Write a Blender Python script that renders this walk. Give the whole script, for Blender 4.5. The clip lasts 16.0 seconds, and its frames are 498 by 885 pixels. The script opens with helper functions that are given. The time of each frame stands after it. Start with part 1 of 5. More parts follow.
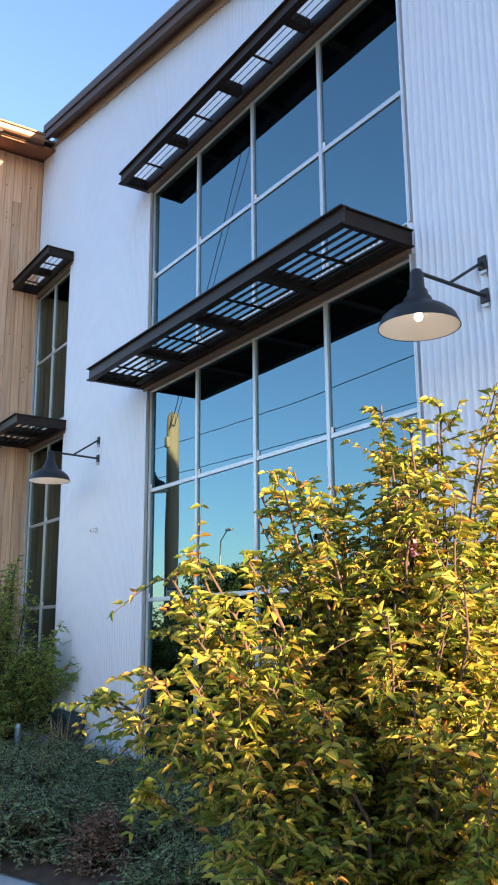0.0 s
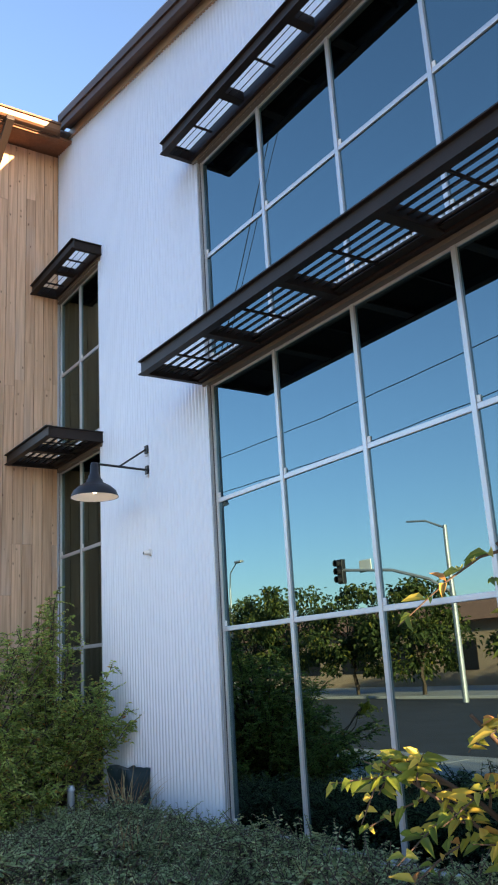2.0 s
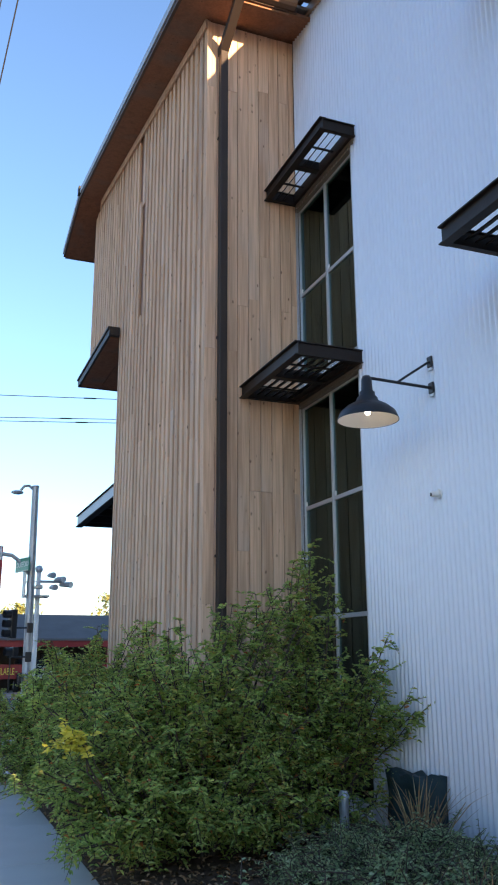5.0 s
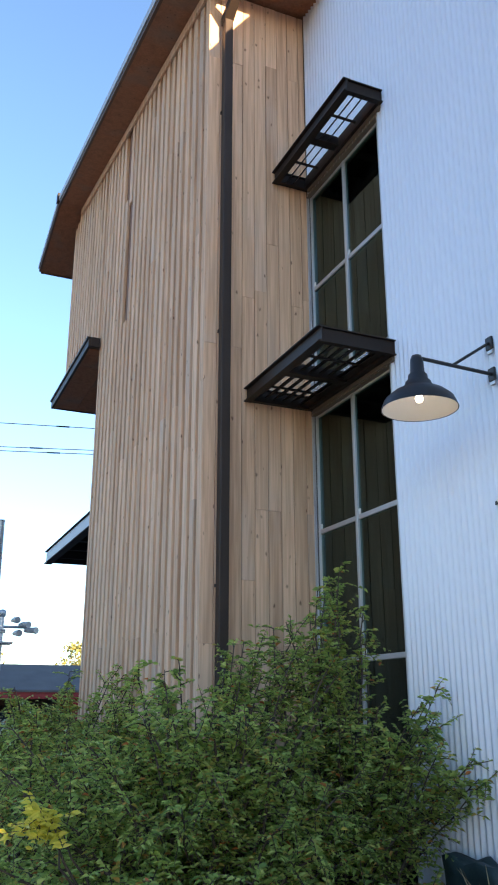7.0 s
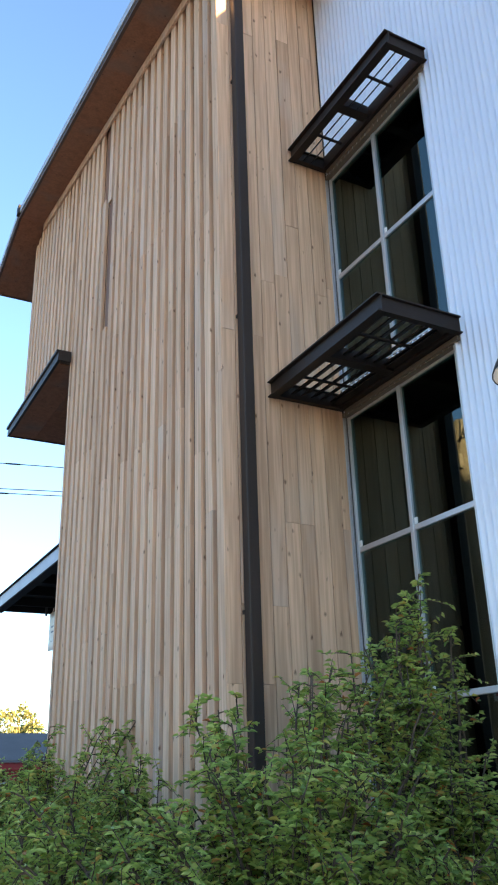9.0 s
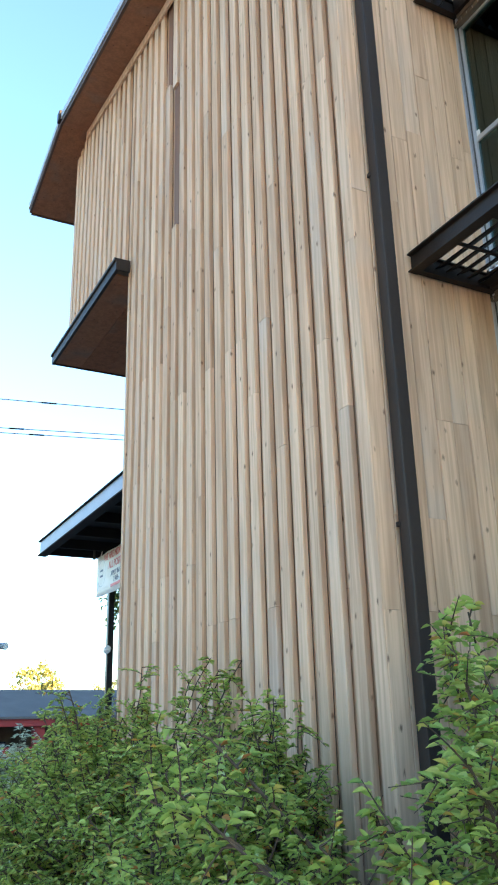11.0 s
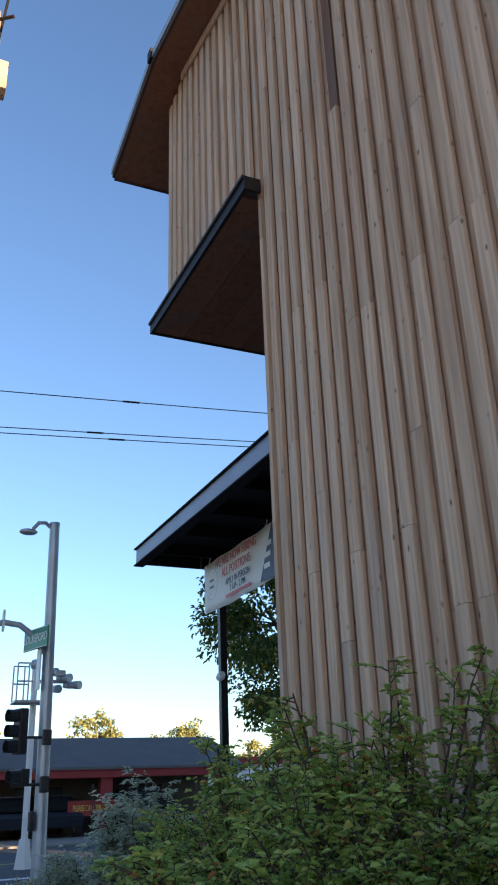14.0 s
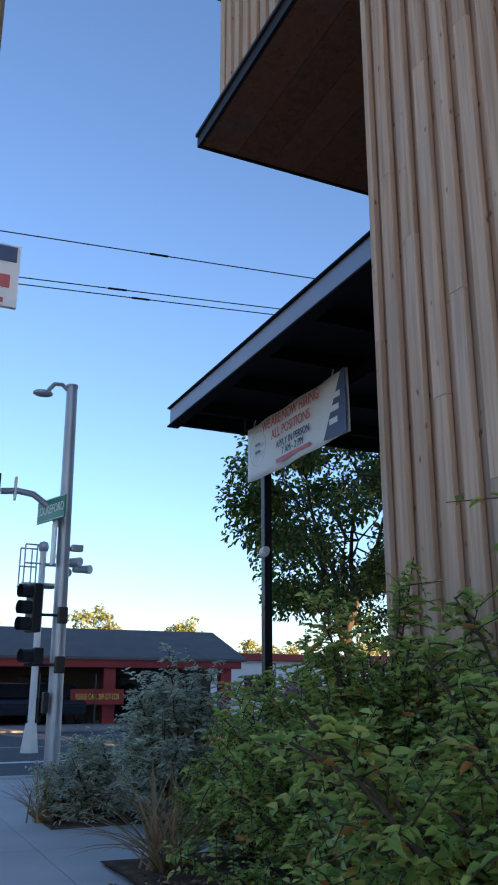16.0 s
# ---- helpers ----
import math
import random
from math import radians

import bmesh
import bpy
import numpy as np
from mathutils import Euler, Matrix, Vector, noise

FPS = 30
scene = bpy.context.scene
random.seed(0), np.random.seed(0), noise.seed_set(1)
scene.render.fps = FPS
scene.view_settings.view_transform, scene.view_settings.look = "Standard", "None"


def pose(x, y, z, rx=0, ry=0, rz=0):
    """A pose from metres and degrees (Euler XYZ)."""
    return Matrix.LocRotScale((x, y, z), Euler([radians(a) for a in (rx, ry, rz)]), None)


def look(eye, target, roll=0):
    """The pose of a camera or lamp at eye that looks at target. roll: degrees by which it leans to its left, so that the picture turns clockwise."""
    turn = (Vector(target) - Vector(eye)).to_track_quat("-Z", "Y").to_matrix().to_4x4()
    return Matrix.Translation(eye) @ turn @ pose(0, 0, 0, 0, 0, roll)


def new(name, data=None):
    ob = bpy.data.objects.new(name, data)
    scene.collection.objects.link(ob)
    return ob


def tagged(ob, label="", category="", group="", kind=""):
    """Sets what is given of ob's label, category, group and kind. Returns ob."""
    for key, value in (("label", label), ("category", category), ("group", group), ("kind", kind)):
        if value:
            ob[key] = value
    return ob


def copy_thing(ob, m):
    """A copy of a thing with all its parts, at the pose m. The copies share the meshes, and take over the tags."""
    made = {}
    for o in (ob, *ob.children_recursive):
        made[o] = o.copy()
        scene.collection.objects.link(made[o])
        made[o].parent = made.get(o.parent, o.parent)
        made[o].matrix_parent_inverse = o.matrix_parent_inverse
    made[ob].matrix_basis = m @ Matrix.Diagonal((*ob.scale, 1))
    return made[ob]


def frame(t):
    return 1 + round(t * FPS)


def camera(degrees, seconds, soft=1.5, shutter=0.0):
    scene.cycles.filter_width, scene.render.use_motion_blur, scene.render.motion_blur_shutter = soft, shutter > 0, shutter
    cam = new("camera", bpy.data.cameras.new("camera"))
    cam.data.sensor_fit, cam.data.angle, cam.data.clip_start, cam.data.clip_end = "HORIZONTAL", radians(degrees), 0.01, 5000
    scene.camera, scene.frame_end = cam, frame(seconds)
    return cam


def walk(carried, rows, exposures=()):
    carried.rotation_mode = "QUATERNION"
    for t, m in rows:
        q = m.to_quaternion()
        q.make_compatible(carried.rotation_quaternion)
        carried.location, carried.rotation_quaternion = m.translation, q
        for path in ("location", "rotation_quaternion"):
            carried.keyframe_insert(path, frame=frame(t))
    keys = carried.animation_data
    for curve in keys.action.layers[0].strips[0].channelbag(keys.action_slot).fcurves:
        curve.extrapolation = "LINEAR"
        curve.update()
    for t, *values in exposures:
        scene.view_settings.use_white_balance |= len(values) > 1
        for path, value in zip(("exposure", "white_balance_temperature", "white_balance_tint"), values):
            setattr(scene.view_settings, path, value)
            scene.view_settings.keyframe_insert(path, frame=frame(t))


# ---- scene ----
cam = camera(33.33, 16.0, soft=2.0)
# seconds, place in metres, turns in degrees
PATH = [
    (0.0, 0.0202, -0.0295, 1.6049, 102.637, 0.41, -33.667),
    (0.5, 0.015, 0.4241, 1.6189, 103.845, 0.916, -37.037),
    (1.0, 0.0524, 0.8419, 1.6153, 104.782, 1.578, -38.427),
    (1.5, 0.0073, 1.3231, 1.601, 105.128, 3.237, -38.115),
    (2.0, 0.0424, 1.7369, 1.5792, 105.046, 3.285, -33.749),
    (2.5, 0.0401, 2.1796, 1.5803, 105.593, 2.311, -27.996),
    (3.0, 0.0454, 2.5499, 1.5665, 105.422, 1.902, -24.911),
    (3.5, 0.1069, 2.9734, 1.5717, 104.97, 0.314, -22.238),
    (4.0, 0.14, 3.3811, 1.5636, 104.737, 0.448, -22.144),
    (4.5, 0.2246, 3.7731, 1.5489, 104.323, 0.14, -21.111),
    (7.0, 0.535, 5.6958, 1.5168, 107.781, -0.013, -23.364),
    (7.5, 0.5233, 6.0896, 1.49, 109.809, -0.734, -24.34),
    (8.0, 0.4868, 6.5118, 1.4795, 110.247, -0.094, -25.663),
    (10.5, 0.2014, 8.4775, 1.3979, 114.384, 2.219, -28.859),
    (11.0, 0.1676, 8.906, 1.3941, 109.4, 1.333, -27.184),
    (11.5, 0.0809, 9.3822, 1.3789, 105.477, 1.504, -25.168),
    (12.0, 0.0898, 9.8713, 1.3625, 103.923, 0.451, -21.614),
    (12.5, 0.0409, 10.3526, 1.377, 105.971, 0.835, -21.056),
    (13.0, 0.073, 10.7749, 1.3602, 109.001, 1.697, -21.744),
    (13.5, 0.0777, 11.1932, 1.3554, 112.181, 1.138, -22.474),
    (14.0, 0.0978, 11.6123, 1.3399, 112.652, 1.861, -23.911),
    (14.5, 0.165, 12.0547, 1.3232, 110.341, 0.83, -23.622),
    (15.0, 0.1634, 12.5439, 1.2893, 108.735, 0.708, -23.92),
    (15.5, 0.2169, 13.0035, 1.2487, 107.278, -0.124, -24.19),
    (16.0, 0.1789, 13.4491, 1.2011, 106.463, -0.096, -24.759),
]
EXPOSURES = [(0.0, 2.42, 7800, 20), (1.5, 2.47, 8200, 22), (2.5, 2.35, 8200, 22), (3.5, 2.1, 7500, 20), (4.5, 2.06, 7400, 20), (7.0, 2.36, 7600, 18), (8.0, 2.44, 7600, 18), (10.5, 3.0, 7900, 10), (11.0, 3.12, 7900, 9), (11.6, 3.1, 7900, 10), (12.1, 2.72, 7900, 12), (12.5, 2.06, 7500, 16), (13.0, 1.66, 7200, 18), (14.5, 1.58, 7200, 20), (16.0, 1.56, 6900, 22)]
walk(cam, [(t, pose(x, y, z, rx, ry, rz)) for t, x, y, z, rx, ry, rz in PATH], EXPOSURES)

# ---- world, sun ----
SUN_WAY = Vector((-0.255, 0.952, -0.165)).normalized()
world = bpy.data.worlds.new("sky")
scene.world = world
world.use_nodes = True
wn = world.node_tree
sky = wn.nodes.new("ShaderNodeTexSky")
sky.sky_type, sky.sun_disc = "NISHITA", False
sky.sun_elevation = math.asin(-SUN_WAY.z)
sky.sun_rotation = math.atan2(-SUN_WAY.x, -SUN_WAY.y)
sky.air_density, sky.dust_density, sky.ozone_density = 1.0, 0.3, 3.8
wn.links.new(sky.outputs[0], wn.nodes["Background"].inputs[0])
wn.nodes["Background"].inputs[1].default_value = 0.12
sun = new("sun", bpy.data.lights.new("sun", "SUN"))
sun.data.energy, sun.data.angle, sun.data.color = 5.0, radians(0.6), (1.0, 0.76, 0.48)
sun.matrix_world = look((0, 0, 30), Vector((0, 0, 30)) + SUN_WAY)


# ---- materials ----
def material(name, base, rough=0.6, metal=0.0, var=0.12, scale=3.0, fine=60.0, bump=0.15, stretch=(1, 1, 1), per="", spec=0.5, cols=None):
    """A worn surface: broad and fine variation of the base colour, bump, and a tint that differs from piece to piece."""
    m = bpy.data.materials.new(name)
    m.use_nodes = True
    nt = m.node_tree
    n, L = nt.nodes, nt.links
    p = n["Principled BSDF"]
    geo = n.new("ShaderNodeNewGeometry")
    mp = n.new("ShaderNodeMapping")
    mp.inputs["Scale"].default_value = stretch
    L.new(geo.outputs["Position"], mp.inputs[0])
    big, small = n.new("ShaderNodeTexNoise"), n.new("ShaderNodeTexNoise")
    big.inputs["Scale"].default_value, small.inputs["Scale"].default_value = scale, fine
    big.inputs["Detail"].default_value = 4
    for t in (big, small):
        L.new(mp.outputs[0], t.inputs[0])
    mix = n.new("ShaderNodeMix")
    mix.data_type = "RGBA"
    a, b = cols or ([c * (1 - var) for c in base], [min(1, c * (1 + var)) for c in base])
    mix.inputs[6].default_value, mix.inputs[7].default_value = (*a, 1), (*b, 1)
    add = n.new("ShaderNodeMath")
    add.operation = "MULTIPLY_ADD"
    L.new(small.outputs[0], add.inputs[0])
    add.inputs[1].default_value = 0.5
    sub = n.new("ShaderNodeMath")
    sub.operation = "MULTIPLY_ADD"
    L.new(big.outputs[0], sub.inputs[0])
    sub.inputs[1].default_value, sub.inputs[2].default_value = 1.6, -0.55
    L.new(sub.outputs[0], add.inputs[2])
    fac = add.outputs[0]
    if per:
        r = n.new("ShaderNodeObjectInfo").outputs["Random"] if per == "object" else geo.outputs["Random Per Island"]
        w = n.new("ShaderNodeMath")
        w.operation = "MULTIPLY_ADD"
        L.new(r, w.inputs[0])
        w.inputs[1].default_value = 1.0
        L.new(fac, w.inputs[2])
        s = n.new("ShaderNodeMath")
        s.operation = "SUBTRACT"
        L.new(w.outputs[0], s.inputs[0])
        s.inputs[1].default_value = 0.5
        fac = s.outputs[0]
    L.new(fac, mix.inputs[0])
    L.new(mix.outputs[2], p.inputs["Base Color"])
    p.inputs["Roughness"].default_value, p.inputs["Metallic"].default_value = rough, metal
    p.inputs["Specular IOR Level"].default_value = spec
    bp = n.new("ShaderNodeBump")
    bp.inputs["Strength"].default_value, bp.inputs["Distance"].default_value = bump, 0.01
    L.new(small.outputs[0], bp.inputs["Height"])
    L.new(bp.outputs[0], p.inputs["Normal"])
    return m


def wood_material(name, light, dark, knot, rough=0.75):
    """Sawn softwood boards: grain along z, knots, a tint of its own for each board."""
    m = bpy.data.materials.new(name)
    m.use_nodes = True
    n, L = m.node_tree.nodes, m.node_tree.links
    p = n["Principled BSDF"]
    info, geo = n.new("ShaderNodeObjectInfo"), n.new("ShaderNodeNewGeometry")
    shift = n.new("ShaderNodeVectorMath")
    shift.operation = "MULTIPLY_ADD"
    L.new(info.outputs["Random"], shift.inputs[0])
    shift.inputs[1].default_value = (17, 31, 53)
    L.new(geo.outputs["Position"], shift.inputs[2])

    def noise_at(scale, stretch, detail=3):
        mp, t = n.new("ShaderNodeMapping"), n.new("ShaderNodeTexNoise")
        mp.inputs["Scale"].default_value = stretch
        L.new(shift.outputs[0], mp.inputs[0])
        L.new(mp.outputs[0], t.inputs[0])
        t.inputs["Scale"].default_value, t.inputs["Detail"].default_value = scale, detail
        return t.outputs[0]

    def blend(fac, a, b):
        x = n.new("ShaderNodeMix")
        x.data_type = "RGBA"
        for s, v in ((0, fac), (6, a), (7, b)):
            if isinstance(v, tuple):
                x.inputs[s].default_value = (*v, 1)
            else:
                L.new(v, x.inputs[s])
        return x.outputs[2]

    def ramp(v, lo, hi):
        r = n.new("ShaderNodeMapRange")
        L.new(v, r.inputs[0])
        r.inputs[1].default_value, r.inputs[2].default_value = lo, hi
        return r.outputs[0]

    grain = noise_at(34, (1, 1, 0.035), 6)
    streak = noise_at(9, (1, 1, 0.06), 3)
    base = blend(ramp(grain, 0.40, 0.62), light, dark)
    base = blend(ramp(streak, 0.46, 0.80), base, tuple(c * 0.66 for c in dark))
    tint = blend(info.outputs["Random"], tuple(c * k for c, k in zip(light, (0.70, 0.62, 0.56))), tuple(min(1, c * 1.15) for c in light))
    mul = n.new("ShaderNodeMix")
    mul.data_type, mul.blend_type = "RGBA", "MIX"
    mul.inputs[0].default_value = 0.42
    L.new(base, mul.inputs[6])
    L.new(tint, mul.inputs[7])
    grey = blend(ramp(noise_at(1.6, (1, 1, 0.35), 4), 0.55, 0.95), mul.outputs[2], tuple(0.85 * sum(light) / 3 * c for c in (1.08, 0.98, 0.90)))
    mp, vo = n.new("ShaderNodeMapping"), n.new("ShaderNodeTexVoronoi")
    mp.inputs["Scale"].default_value = (1, 1, 0.55)
    L.new(shift.outputs[0], mp.inputs[0])
    wob, bend = n.new("ShaderNodeTexNoise"), n.new("ShaderNodeVectorMath")
    wob.inputs["Scale"].default_value = 14
    bend.operation = "MULTIPLY_ADD"
    L.new(wob.outputs["Color"], bend.inputs[0])
    bend.inputs[1].default_value = (0.03, 0.03, 0.03)
    L.new(mp.outputs[0], bend.inputs[2])
    L.new(bend.outputs[0], vo.inputs[0])
    vo.inputs["Scale"].default_value = 8.5
    spots = n.new("ShaderNodeMapRange")
    L.new(vo.outputs["Distance"], spots.inputs[0])
    spots.inputs[1].default_value, spots.inputs[2].default_value = 0.045, 0.13
    spots.inputs[3].default_value, spots.inputs[4].default_value = 0.85, 0.0
    L.new(blend(spots.outputs[0], grey, knot), p.inputs["Base Color"])
    p.inputs["Roughness"].default_value = rough
    p.inputs["Specular IOR Level"].default_value = 0.3
    bp = n.new("ShaderNodeBump")
    bp.inputs["Strength"].default_value, bp.inputs["Distance"].default_value = 0.35, 0.01
    L.new(grain, bp.inputs["Height"])
    L.new(bp.outputs[0], p.inputs["Normal"])
    return m


def leaf_material(name, cols, rough=0.45, through_light=0.45):
    """Leaves: a colour for each leaf out of a ramp, with light through the blade."""
    m = bpy.data.materials.new(name)
    m.use_nodes = True
    n, L = m.node_tree.nodes, m.node_tree.links
    p = n["Principled BSDF"]
    geo, r = n.new("ShaderNodeNewGeometry"), n.new("ShaderNodeValToRGB")
    L.new(geo.outputs["Random Per Island"], r.inputs[0])
    while len(r.color_ramp.elements) < len(cols):
        r.color_ramp.elements.new(0.5)
    for e, (at, c) in zip(r.color_ramp.elements, cols):
        e.position, e.color = at, (*c, 1)
    L.new(r.outputs[0], p.inputs["Base Color"])
    p.inputs["Roughness"].default_value = rough
    p.inputs["Specular IOR Level"].default_value = 0.35
    tr, mx = n.new("ShaderNodeBsdfTranslucent"), n.new("ShaderNodeMixShader")
    L.new(r.outputs[0], tr.inputs[0])
    mx.inputs[0].default_value = through_light
    L.new(p.outputs[0], mx.inputs[1])
    L.new(tr.outputs[0], mx.inputs[2])
    L.new(mx.outputs[0], n["Material Output"].inputs[0])
    return m


def glass_material(name, tint, gloss, ior=1.9):
    """Coated pane: mirrors by angle, and lets a dark tint through."""
    m = bpy.data.materials.new(name)
    m.use_nodes = True
    n, L = m.node_tree.nodes, m.node_tree.links
    n.remove(n["Principled BSDF"])
    fr, gl, tp, mx = (n.new("ShaderNode" + k) for k in ("Fresnel", "BsdfGlossy", "BsdfTransparent", "MixShader"))
    fr.inputs[0].default_value = ior
    gl.inputs["Color"].default_value, gl.inputs["Roughness"].default_value = (*gloss, 1), 0.0
    tp.inputs[0].default_value = (*tint, 1)
    wave, bp = n.new("ShaderNodeTexNoise"), n.new("ShaderNodeBump")
    wave.inputs["Scale"].default_value = 0.8
    bp.inputs["Strength"].default_value, bp.inputs["Distance"].default_value = 0.06, 0.02
    L.new(wave.outputs[0], bp.inputs["Height"])
    L.new(bp.outputs[0], gl.inputs["Normal"])
    L.new(fr.outputs[0], mx.inputs[0])
    L.new(tp.outputs[0], mx.inputs[1])
    L.new(gl.outputs[0], mx.inputs[2])
    L.new(mx.outputs[0], n["Material Output"].inputs[0])
    return m


def glow_material(name, colour, strength):
    m = bpy.data.materials.new(name)
    m.use_nodes = True
    p = m.node_tree.nodes["Principled BSDF"]
    p.inputs["Base Color"].default_value = (*colour, 1)
    p.inputs["Emission Color"].default_value, p.inputs["Emission Strength"].default_value = (*colour, 1), strength
    return m


